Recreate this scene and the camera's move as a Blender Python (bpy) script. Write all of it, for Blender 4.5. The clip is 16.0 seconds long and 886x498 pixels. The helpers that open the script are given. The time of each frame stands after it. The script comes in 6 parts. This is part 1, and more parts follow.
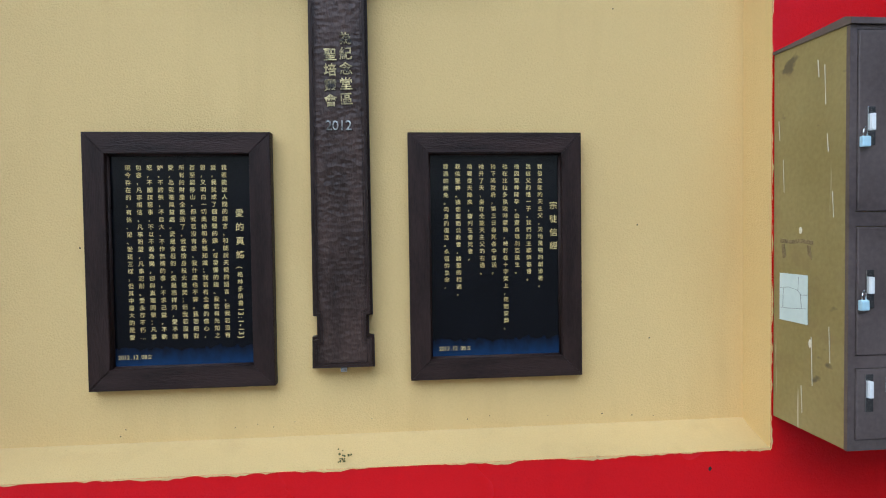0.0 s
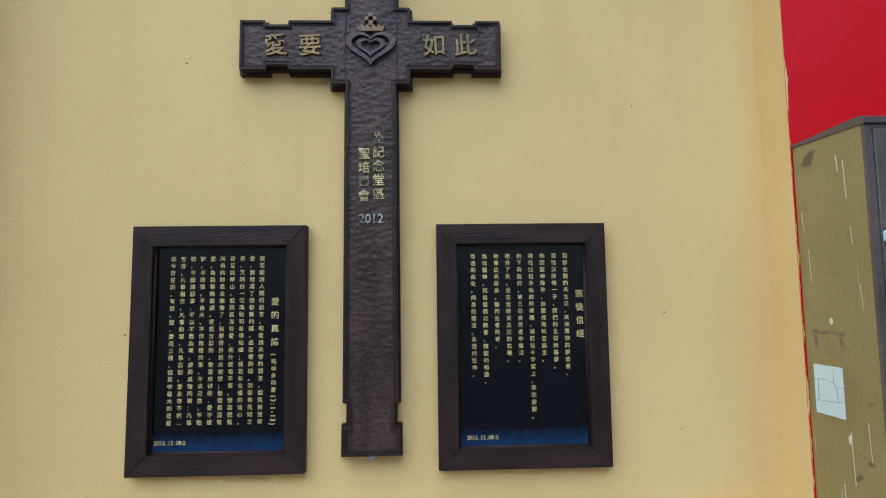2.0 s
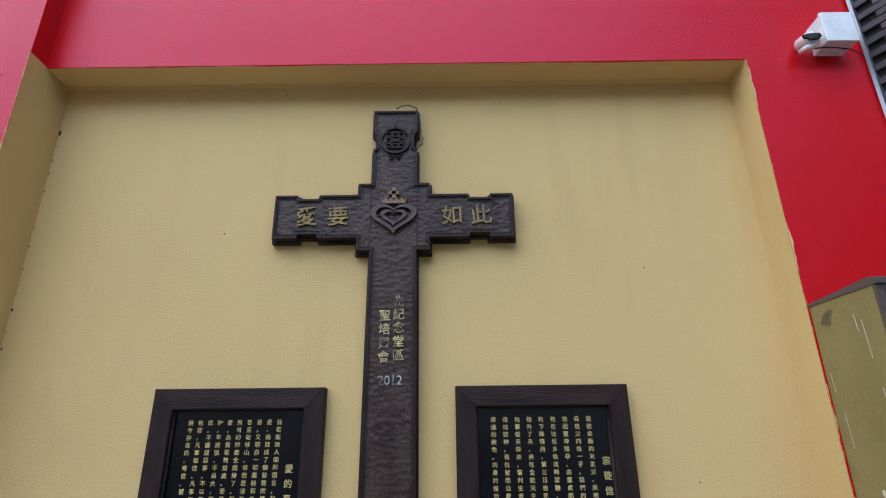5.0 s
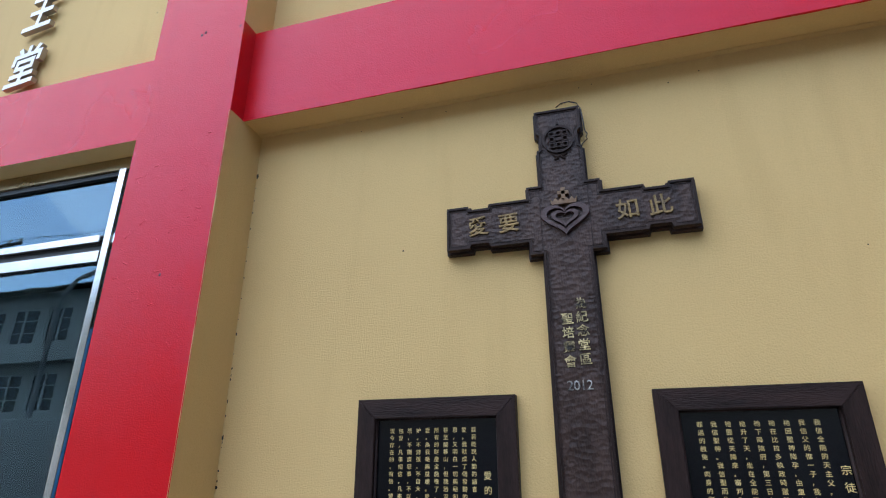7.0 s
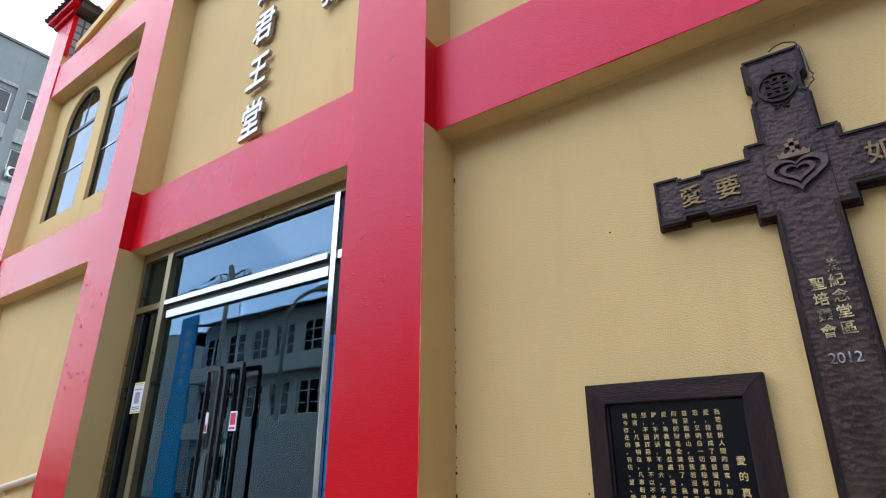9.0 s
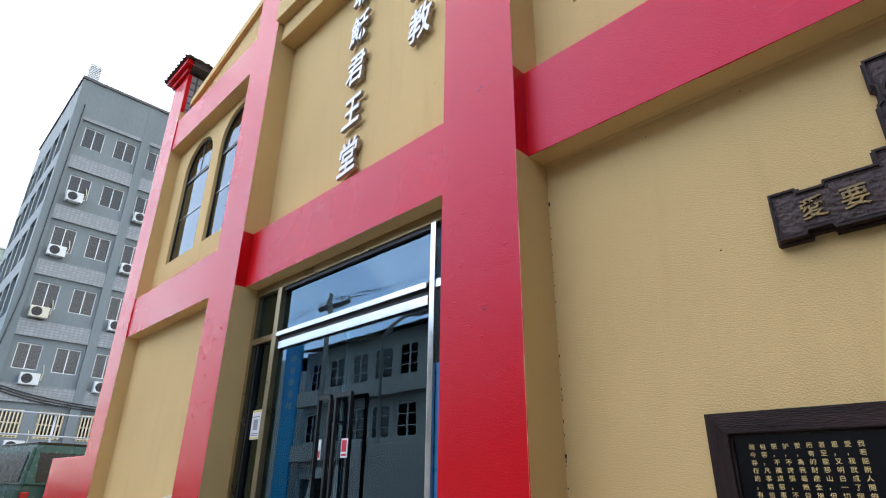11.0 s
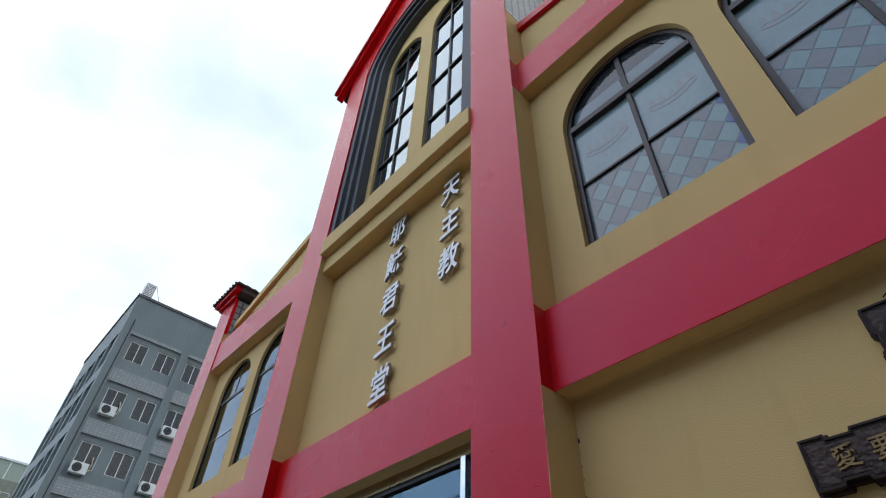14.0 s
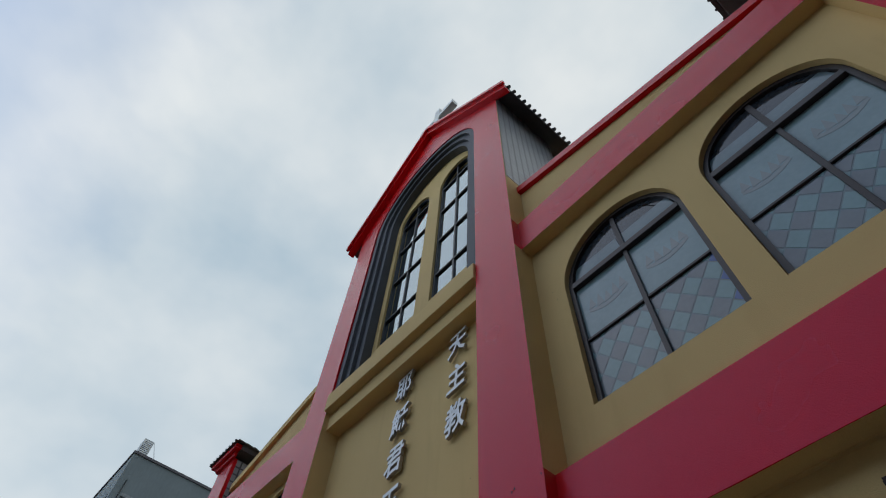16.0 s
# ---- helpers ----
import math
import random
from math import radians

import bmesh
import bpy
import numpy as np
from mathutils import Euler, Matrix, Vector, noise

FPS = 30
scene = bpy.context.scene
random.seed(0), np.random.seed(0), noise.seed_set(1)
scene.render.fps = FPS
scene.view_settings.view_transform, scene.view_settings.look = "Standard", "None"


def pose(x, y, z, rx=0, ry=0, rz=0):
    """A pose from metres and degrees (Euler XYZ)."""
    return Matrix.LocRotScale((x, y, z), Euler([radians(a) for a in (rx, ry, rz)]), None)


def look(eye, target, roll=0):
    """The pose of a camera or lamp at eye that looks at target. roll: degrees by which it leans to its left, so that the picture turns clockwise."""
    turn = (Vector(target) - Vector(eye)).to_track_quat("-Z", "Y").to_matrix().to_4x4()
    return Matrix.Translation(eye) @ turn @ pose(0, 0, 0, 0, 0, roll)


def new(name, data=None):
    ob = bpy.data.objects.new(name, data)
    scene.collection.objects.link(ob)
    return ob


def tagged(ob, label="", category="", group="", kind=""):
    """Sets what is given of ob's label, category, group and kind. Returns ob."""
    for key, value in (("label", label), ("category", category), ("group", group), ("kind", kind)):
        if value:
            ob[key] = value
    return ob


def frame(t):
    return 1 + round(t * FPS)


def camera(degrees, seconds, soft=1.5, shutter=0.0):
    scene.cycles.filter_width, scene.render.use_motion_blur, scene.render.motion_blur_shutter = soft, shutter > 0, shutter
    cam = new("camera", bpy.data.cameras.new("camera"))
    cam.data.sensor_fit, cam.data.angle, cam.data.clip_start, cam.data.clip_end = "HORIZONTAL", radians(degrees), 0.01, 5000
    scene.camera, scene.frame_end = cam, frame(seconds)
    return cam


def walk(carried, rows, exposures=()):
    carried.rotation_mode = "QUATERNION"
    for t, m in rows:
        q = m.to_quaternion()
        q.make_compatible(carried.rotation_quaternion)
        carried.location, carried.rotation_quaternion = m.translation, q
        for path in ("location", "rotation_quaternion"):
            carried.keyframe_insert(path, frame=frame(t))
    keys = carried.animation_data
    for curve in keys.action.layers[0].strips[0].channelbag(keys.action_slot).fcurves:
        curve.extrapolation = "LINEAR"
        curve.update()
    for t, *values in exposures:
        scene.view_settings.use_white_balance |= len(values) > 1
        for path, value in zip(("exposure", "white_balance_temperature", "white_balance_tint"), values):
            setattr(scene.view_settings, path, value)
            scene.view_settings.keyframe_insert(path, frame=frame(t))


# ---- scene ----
import collections

cam = camera(76.36, 16.0, soft=1.1)
PATH = [
    (0.0, (0.017, 0.006, 1.482), -4.79, -1.65, -0.76),
    (0.5, (0.020, -0.003, 1.498), -3.74, -0.82, -0.70),
    (1.0, (0.018, -0.014, 1.517), -3.01, 0.75, -0.72),
    (1.5, (0.018, -0.026, 1.529), -2.43, 2.84, -0.68),
    (2.0, (0.020, -0.048, 1.550), -1.90, 5.19, -0.70),
    (2.5, (0.011, -0.070, 1.566), -1.78, 8.03, -0.73),
    (3.0, (0.021, -0.084, 1.569), -1.40, 11.34, -0.63),
    (3.5, (0.033, -0.104, 1.582), -1.19, 14.75, -0.67),
    (6.0, (0.025, -0.076, 1.550), 5.25, 21.95, 0.03),
    (6.5, (-0.003, -0.078, 1.563), 10.79, 21.71, 0.10),
    (7.0, (-0.045, -0.083, 1.572), 16.72, 21.34, -0.13),
    (7.5, (-0.086, -0.093, 1.572), 22.33, 21.15, -0.35),
    (8.0, (-0.112, -0.097, 1.560), 27.36, 21.38, -0.40),
    (8.5, (-0.129, -0.119, 1.545), 31.29, 21.31, -0.43),
    (9.0, (-0.149, -0.138, 1.537), 35.62, 21.07, 0.04),
    (9.5, (-0.186, -0.146, 1.527), 39.93, 20.71, 0.63),
    (12.0, (-0.118, -0.225, 1.588), 47.77, 26.88, 1.85),
    (12.5, (-0.092, -0.249, 1.595), 48.23, 30.60, 2.07),
    (13.0, (-0.060, -0.274, 1.597), 48.65, 34.82, 2.19),
    (13.5, (-0.028, -0.291, 1.606), 49.29, 39.22, 2.26),
    (14.0, (-0.008, -0.303, 1.607), 49.95, 43.72, 2.65),
    (14.5, (0.013, -0.318, 1.606), 50.74, 47.93, 3.16),
    (15.0, (0.033, -0.327, 1.610), 51.45, 51.66, 3.57),
    (15.5, (0.059, -0.336, 1.607), 52.11, 55.26, 4.01),
    (16.0, (0.063, -0.331, 1.597), 52.94, 58.63, 4.60),
]


def aimed(eye, yaw, pitch, roll):
    y, p = radians(yaw), radians(pitch)
    way = Vector((-math.sin(y) * math.cos(p), math.cos(y) * math.cos(p), math.sin(p)))
    return look(Vector(eye), Vector(eye) + way, roll)


# stops of exposure along the walk: the camera meters the pale wall first and the bright sky last
EXPOSURES = [(0.0, 1.13, 6250, 4), (3.5, 1.02, 6250, 5), (6.0, 0.88, 6250, 8), (7.5, 0.90, 6350, 10), (9.0, 0.94, 6600, 14), (9.5, 0.94, 6700, 14), (12.0, 0.52, 6700, 13),
             (13.0, 0.22, 6700, 12), (14.0, -0.20, 6600, 10), (15.0, -0.66, 6500, 8), (16.0, -0.96, 6450, 7)]
walk(cam, [(t, aimed(e, a, b, c)) for t, e, a, b, c in PATH], EXPOSURES)

# ---- light: bright overcast sky, a broad soft sun from the street side ----
SUN_AZ, SUN_EL = 202.0, 44.0  # degrees clockwise from +y, and above the horizon
world = bpy.data.worlds.new("overcast_sky")
scene.world = world
world.use_nodes = True
wn, wl = world.node_tree.nodes, world.node_tree.links
wn.clear()
w_out = wn.new("ShaderNodeOutputWorld")
w_bg = wn.new("ShaderNodeBackground")
w_sky = wn.new("ShaderNodeTexSky")
w_sky.sky_type = "NISHITA"
w_sky.sun_disc = False
w_sky.sun_elevation = radians(SUN_EL)
w_sky.sun_rotation = radians(SUN_AZ)
w_sky.dust_density = 0.25
w_gain = wn.new("ShaderNodeVectorMath")
w_gain.operation = "SCALE"
w_gain.inputs["Scale"].default_value = 0.20
w_co = wn.new("ShaderNodeTexCoord")
w_map = wn.new("ShaderNodeMapping")
w_map.inputs["Scale"].default_value = (1.0, 1.0, 1.7)
w_noise = wn.new("ShaderNodeTexNoise")
w_noise.inputs["Scale"].default_value = 2.1
w_noise.inputs["Detail"].default_value = 5.0
w_noise.inputs["Roughness"].default_value = 0.5
w_ramp = wn.new("ShaderNodeValToRGB")
w_ramp.color_ramp.elements[0].position = 0.36
w_ramp.color_ramp.elements[0].color = (0.56, 0.68, 0.77, 1)
w_ramp.color_ramp.elements[1].position = 0.66
w_ramp.color_ramp.elements[1].color = (0.98, 1.0, 1.0, 1)
w_mix = wn.new("ShaderNodeMix")
w_mix.data_type = "RGBA"
# the cloud deck breaks up over the street, where blue sky shows through
w_sep = wn.new("ShaderNodeSeparateXYZ")
w_cov = wn.new("ShaderNodeMapRange")
w_cov.inputs["From Min"].default_value, w_cov.inputs["From Max"].default_value = -0.38, 0.16
w_cov.inputs["To Min"].default_value, w_cov.inputs["To Max"].default_value = 0.0, 0.90
w_jit = wn.new("ShaderNodeMath")
w_jit.operation = "MULTIPLY_ADD"
w_jit.inputs[1].default_value = 0.5
wl.new(w_co.outputs["Generated"], w_sep.inputs["Vector"])
wl.new(w_noise.outputs["Fac"], w_jit.inputs[0])
wl.new(w_sep.outputs["Y"], w_jit.inputs[2])
wl.new(w_jit.outputs["Value"], w_cov.inputs["Value"])
wl.new(w_cov.outputs["Result"], w_mix.inputs["Factor"])
wl.new(w_co.outputs["Generated"], w_map.inputs["Vector"])
wl.new(w_map.outputs["Vector"], w_noise.inputs["Vector"])
wl.new(w_noise.outputs["Fac"], w_ramp.inputs["Fac"])
wl.new(w_sky.outputs["Color"], w_gain.inputs[0])
wl.new(w_gain.outputs["Vector"], w_mix.inputs["A"])
wl.new(w_ramp.outputs["Color"], w_mix.inputs["B"])
wl.new(w_mix.outputs["Result"], w_bg.inputs["Color"])
w_bg.inputs["Strength"].default_value = 1.65
wl.new(w_bg.outputs["Background"], w_out.inputs["Surface"])

sun_data = bpy.data.lights.new("sun", "SUN")
sun_data.energy, sun_data.angle, sun_data.color = 0.52, radians(70), (1.0, 0.96, 0.9)
sun = new("sun", sun_data)
_a, _e = radians(SUN_AZ), radians(SUN_EL)
SUN_DIR = Vector((math.sin(_a) * math.cos(_e), math.cos(_a) * math.cos(_e), math.sin(_e)))
sun.matrix_world = look(SUN_DIR * 40, (0, 0, 0))


# ---- materials ----
def ramp_node(n, stops):
    r = n.new("ShaderNodeValToRGB")
    while len(r.color_ramp.elements) < len(stops):
        r.color_ramp.elements.new(0.5)
    for el, (p, c) in zip(r.color_ramp.elements, stops):
        el.position, el.color = p, (*c, 1)
    return r


def surface(name, dark, light, scale=3.0, rough=0.6, grain=40.0, bump=0.1, metal=0.0, spec=0.5, coat=0.0,
            stretch=(1, 1, 1), fine=0.35, rough_vary=0.12, depth=0.01, per_piece=0.0, space="Object", lift=None):
    """A painted or raw surface: two scales of colour drift, uneven gloss and a fine relief."""
    m = bpy.data.materials.new(name)
    m.use_nodes = True
    n, l = m.node_tree.nodes, m.node_tree.links
    b = n["Principled BSDF"]
    co = n.new("ShaderNodeTexCoord")
    mp = n.new("ShaderNodeMapping")
    mp.inputs["Scale"].default_value = stretch
    l.new(co.outputs[space], mp.inputs["Vector"])
    big = n.new("ShaderNodeTexNoise")
    big.inputs["Scale"].default_value, big.inputs["Detail"].default_value = scale, 4
    l.new(mp.outputs["Vector"], big.inputs["Vector"])
    small = n.new("ShaderNodeTexNoise")
    small.inputs["Scale"].default_value, small.inputs["Detail"].default_value = grain, 5
    l.new(mp.outputs["Vector"], small.inputs["Vector"])
    mix = n.new("ShaderNodeMix")
    mix.data_type = "FLOAT"
    mix.inputs["Factor"].default_value = fine
    l.new(big.outputs["Fac"], mix.inputs["A"])
    l.new(small.outputs["Fac"], mix.inputs["B"])
    ramp = ramp_node(n, [(0.3, dark), (0.7, light)])
    l.new(mix.outputs["Result"], ramp.inputs["Fac"])
    colour = ramp.outputs["Color"]
    if per_piece:
        info = n.new("ShaderNodeObjectInfo")
        hsv = n.new("ShaderNodeHueSaturation")
        val = n.new("ShaderNodeMapRange")
        val.inputs["To Min"].default_value, val.inputs["To Max"].default_value = 1 - per_piece, 1 + per_piece
        l.new(info.outputs["Random"], val.inputs["Value"])
        l.new(val.outputs["Result"], hsv.inputs["Value"])
        l.new(colour, hsv.inputs["Color"])
        colour = hsv.outputs["Color"]
    l.new(colour, b.inputs["Base Color"])
    rr = n.new("ShaderNodeMapRange")
    rr.inputs["To Min"].default_value, rr.inputs["To Max"].default_value = max(0.02, rough - rough_vary), min(1, rough + rough_vary)
    l.new(big.outputs["Fac"], rr.inputs["Value"])
    l.new(rr.outputs["Result"], b.inputs["Roughness"])
    b.inputs["Metallic"].default_value = metal
    b.inputs["Specular IOR Level"].default_value = spec
    b.inputs["Coat Weight"].default_value = coat
    b.inputs["Coat Roughness"].default_value = 0.12
    if bump:
        bp = n.new("ShaderNodeBump")
        bp.inputs["Strength"].default_value, bp.inputs["Distance"].default_value = bump, depth
        l.new(small.outputs["Fac"], bp.inputs["Height"])
        l.new(bp.outputs["Normal"], b.inputs["Normal"])
    return m


def plain(name, colour, rough=0.5, metal=0.0, spec=0.5):
    k = 0.86
    return surface(name, tuple(c * k for c in colour), tuple(min(1, c * 1.1) for c in colour), 12, rough, 90, 0.04, metal, spec, depth=0.004)


def stucco(name, dark, light, stain, rough=0.75, relief=0.42):
    """Rolled masonry paint: orange-peel relief, slow drift of tone, faint streaks and scuffs."""
    m = surface(name, dark, light, 0.9, rough, 190, relief, spec=0.16, fine=0.38, depth=0.007)
    n, l = m.node_tree.nodes, m.node_tree.links
    b = n["Principled BSDF"]
    src = b.inputs["Base Color"].links[0].from_socket
    co = n.new("ShaderNodeTexCoord")
    mp = n.new("ShaderNodeMapping")
    mp.inputs["Scale"].default_value = (7, 7, 0.9)
    l.new(co.outputs["Object"], mp.inputs["Vector"])
    st = n.new("ShaderNodeTexNoise")
    st.inputs["Scale"].default_value, st.inputs["Detail"].default_value = 1.3, 6
    l.new(mp.outputs["Vector"], st.inputs["Vector"])
    fac = n.new("ShaderNodeMapRange")
    fac.inputs["From Min"].default_value, fac.inputs["From Max"].default_value, fac.inputs["To Max"].default_value = 0.55, 0.85, 0.35
    l.new(st.outputs["Fac"], fac.inputs["Value"])
    mx = n.new("ShaderNodeMix")
    mx.data_type = "RGBA"
    l.new(fac.outputs["Result"], mx.inputs["Factor"])
    l.new(src, mx.inputs["A"])
    mx.inputs["B"].default_value = (*stain, 1)
    l.new(mx.outputs["Result"], b.inputs["Base Color"])
    # small dark flecks
    vo = n.new("ShaderNodeTexVoronoi")
    vo.inputs["Scale"].default_value = 3.2
    l.new(co.outputs["Object"], vo.inputs["Vector"])
    fl = n.new("ShaderNodeMapRange")
    fl.inputs["From Min"].default_value, fl.inputs["From Max"].default_value = 0.008, 0.022
    fl.inputs["To Min"].default_value, fl.inputs["To Max"].default_value = 0.6, 0.0
    l.new(vo.outputs["Distance"], fl.inputs["Value"])
    mz = n.new("ShaderNodeMix")
    mz.data_type = "RGBA"
    l.new(fl.outputs["Result"], mz.inputs["Factor"])
    l.new(mx.outputs["Result"], mz.inputs["A"])
    mz.inputs["B"].default_value = (stain[0] * 0.25, stain[1] * 0.25, stain[2] * 0.25, 1)
    l.new(mz.outputs["Result"], b.inputs["Base Color"])
    # a second, broader unevenness of the render under the paint
    old = b.inputs["Normal"].links[0].from_node
    bn = n.new("ShaderNodeTexNoise")
    bn.inputs["Scale"].default_value, bn.inputs["Detail"].default_value = 9, 3
    l.new(co.outputs["Object"], bn.inputs["Vector"])
    b2 = n.new("ShaderNodeBump")
    b2.inputs["Strength"].default_value, b2.inputs["Distance"].default_value = 0.25, 0.012
    l.new(bn.outputs["Fac"], b2.inputs["Height"])
    l.new(b2.outputs["Normal"], old.inputs["Normal"])
    return m


YELLOW = stucco("yellow_masonry_paint", (0.63, 0.425, 0.175), (0.73, 0.505, 0.215), (0.52, 0.34, 0.135))
# the wall yellow darkened for the sill, offsetting the skylight it catches
SILL_YELLOW = stucco("darkened_yellow_masonry_paint", (0.50, 0.355, 0.155), (0.60, 0.425, 0.19), (0.38, 0.27, 0.12))
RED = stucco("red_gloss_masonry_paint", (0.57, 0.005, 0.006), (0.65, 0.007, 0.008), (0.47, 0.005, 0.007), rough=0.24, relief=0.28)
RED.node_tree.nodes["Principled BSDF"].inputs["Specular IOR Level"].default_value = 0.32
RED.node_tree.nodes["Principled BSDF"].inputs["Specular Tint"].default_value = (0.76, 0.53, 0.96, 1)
WOOD = surface("dark_carved_wood", (0.010, 0.006, 0.005), (0.046, 0.026, 0.021), 5, 0.5, 60, 0.5, spec=0.18, stretch=(3, 3, 0.6), depth=0.006)
FRAME_WOOD = surface("dark_stained_frame_wood", (0.010, 0.006, 0.005), (0.042, 0.023, 0.019), 4, 0.5, 45, 0.6, spec=0.16, stretch=(6, 6, 1), depth=0.004)
FRAME_WOOD_H = surface("dark_stained_frame_wood_across", (0.010, 0.006, 0.005), (0.044, 0.024, 0.020), 4, 0.5, 45, 0.6, spec=0.16, stretch=(1, 6, 6), depth=0.004)
HEART_WOOD = surface("reddish_carved_wood", (0.035, 0.014, 0.012), (0.07, 0.026, 0.020), 8, 0.5, 70, 0.3)
GOLD = surface("gold_leaf_lettering", (0.68, 0.48, 0.16), (0.88, 0.68, 0.29), 30, 0.4, 200, 0.15, metal=0.1)
WORN_GOLD = surface("worn_gold_paint", (0.014, 0.009, 0.006), (0.70, 0.56, 0.27), 20, 0.5, 120, 0.2, metal=0.15)
ARM_GOLD = surface("dulled_gold_paint", (0.07, 0.042, 0.016), (0.33, 0.21, 0.06), 22, 0.45, 150, 0.2, metal=0.2)
WORN_WHITE = surface("worn_white_paint", (0.014, 0.010, 0.008), (0.62, 0.60, 0.55), 26, 0.55, 120, 0.2)
for worn, lo, hi in ((WORN_GOLD, 0.385, 0.62), (WORN_WHITE, 0.46, 0.70)):
    stops = next(nd for nd in worn.node_tree.nodes if nd.type == "VALTORGB").color_ramp.elements
    stops[0].position, stops[1].position = lo, hi
LETTER_STEEL = surface("white_letter_face", (0.82, 0.81, 0.79), (0.92, 0.91, 0.89), 6, 0.4, 60, 0.03)
STEEL = surface("brushed_stainless_steel", (0.46, 0.46, 0.46), (0.66, 0.66, 0.66), 4, 0.16, 160, 0.05, metal=1.0, stretch=(1, 1, 1), rough_vary=0.06)
BRONZE_ALU = surface("bronze_anodised_aluminium", (0.018, 0.013, 0.011), (0.040, 0.027, 0.021), 6, 0.42, 80, 0.05, metal=0.2)
BLACK_ALU = surface("black_window_aluminium", (0.012, 0.012, 0.013), (0.03, 0.03, 0.032), 6, 0.38, 80, 0.05, metal=0.3)
GREY_MOULD = surface("grey_moulding_paint", (0.040, 0.042, 0.047), (0.068, 0.071, 0.078), 2, 0.6, 60, 0.2)
BOX_TAN = surface("tan_enamelled_steel", (0.20, 0.15, 0.05), (0.31, 0.24, 0.10), 3.5, 0.42, 70, 0.12, metal=0.0, spec=0.5, depth=0.003)
BOX_BROWN = surface("brown_enamelled_steel", (0.045, 0.033, 0.031), (0.13, 0.098, 0.09), 4, 0.36, 70, 0.1, spec=0.5, depth=0.003)
CONCRETE = surface("grey_concrete", (0.22, 0.22, 0.21), (0.36, 0.36, 0.34), 2.5, 0.85, 60, 0.4)
ASPHALT = surface("asphalt", (0.035, 0.035, 0.037), (0.075, 0.075, 0.075), 1.5, 0.9, 120, 0.6)
PAVING = surface("grey_paving", (0.20, 0.19, 0.18), (0.33, 0.32, 0.30), 2, 0.85, 60, 0.3)
ROOF_TILE = surface("dark_brown_roof_tile", (0.035, 0.030, 0.030), (0.085, 0.070, 0.066), 5, 0.6, 60, 0.3)
GREY_WALL = surface("blue_grey_exterior_paint", (0.133, 0.158, 0.165), (0.190, 0.218, 0.225), 0.5, 0.75, 8, 0.2, stretch=(1, 1, 0.35), fine=0.3)
WHITE_PLASTIC = plain("white_plastic", (0.78, 0.78, 0.76), 0.4)
WHITE_ALU = plain("white_window_frame", (0.72, 0.73, 0.73), 0.4)
DARK_PLASTIC = plain("black_plastic", (0.012, 0.012, 0.013), 0.25)
CREAM = surface("cream_pvc", (0.55, 0.46, 0.30), (0.68, 0.58, 0.40), 6, 0.45, 60, 0.1)
DARK_ROOM = surface("dim_interior_wall", (0.50, 0.53, 0.52), (0.60, 0.63, 0.61), 1, 0.8, 30, 0.1)


def tiles_material(name, tile, grout, w, h, gap):
    m = bpy.data.materials.new(name)
    m.use_nodes = True
    n, l = m.node_tree.nodes, m.node_tree.links
    b = n["Principled BSDF"]
    co = n.new("ShaderNodeTexCoord")
    sep = n.new("ShaderNodeSeparateXYZ")
    l.new(co.outputs["Object"], sep.inputs["Vector"])
    com = n.new("ShaderNodeCombineXYZ")
    add = n.new("ShaderNodeMath")
    l.new(sep.outputs["X"], add.inputs[0])
    l.new(sep.outputs["Y"], add.inputs[1])
    l.new(add.outputs["Value"], com.inputs["X"])
    l.new(sep.outputs["Z"], com.inputs["Y"])
    br = n.new("ShaderNodeTexBrick")
    br.offset = 0.0
    br.inputs["Scale"].default_value = 1.0
    br.inputs["Brick Width"].default_value, br.inputs["Row Height"].default_value = w, h
    br.inputs["Mortar Size"].default_value = gap
    br.inputs["Color1"].default_value = (*tile, 1)
    br.inputs["Color2"].default_value = (*[c * 0.8 for c in tile], 1)
    br.inputs["Mortar"].default_value = (*grout, 1)
    l.new(com.outputs["Vector"], br.inputs["Vector"])
    l.new(br.outputs["Color"], b.inputs["Base Color"])
    bp = n.new("ShaderNodeBump")
    bp.inputs["Strength"].default_value, bp.inputs["Distance"].default_value = 0.5, 0.004
    bp.invert = True
    l.new(br.outputs["Fac"], bp.inputs["Height"])
    l.new(bp.outputs["Normal"], b.inputs["Normal"])
    b.inputs["Roughness"].default_value = 0.35
    return m


TILE_WALL = tiles_material("small_grey_wall_tiles", (0.34, 0.34, 0.35), (0.07, 0.07, 0.075), 0.11, 0.11, 0.012)


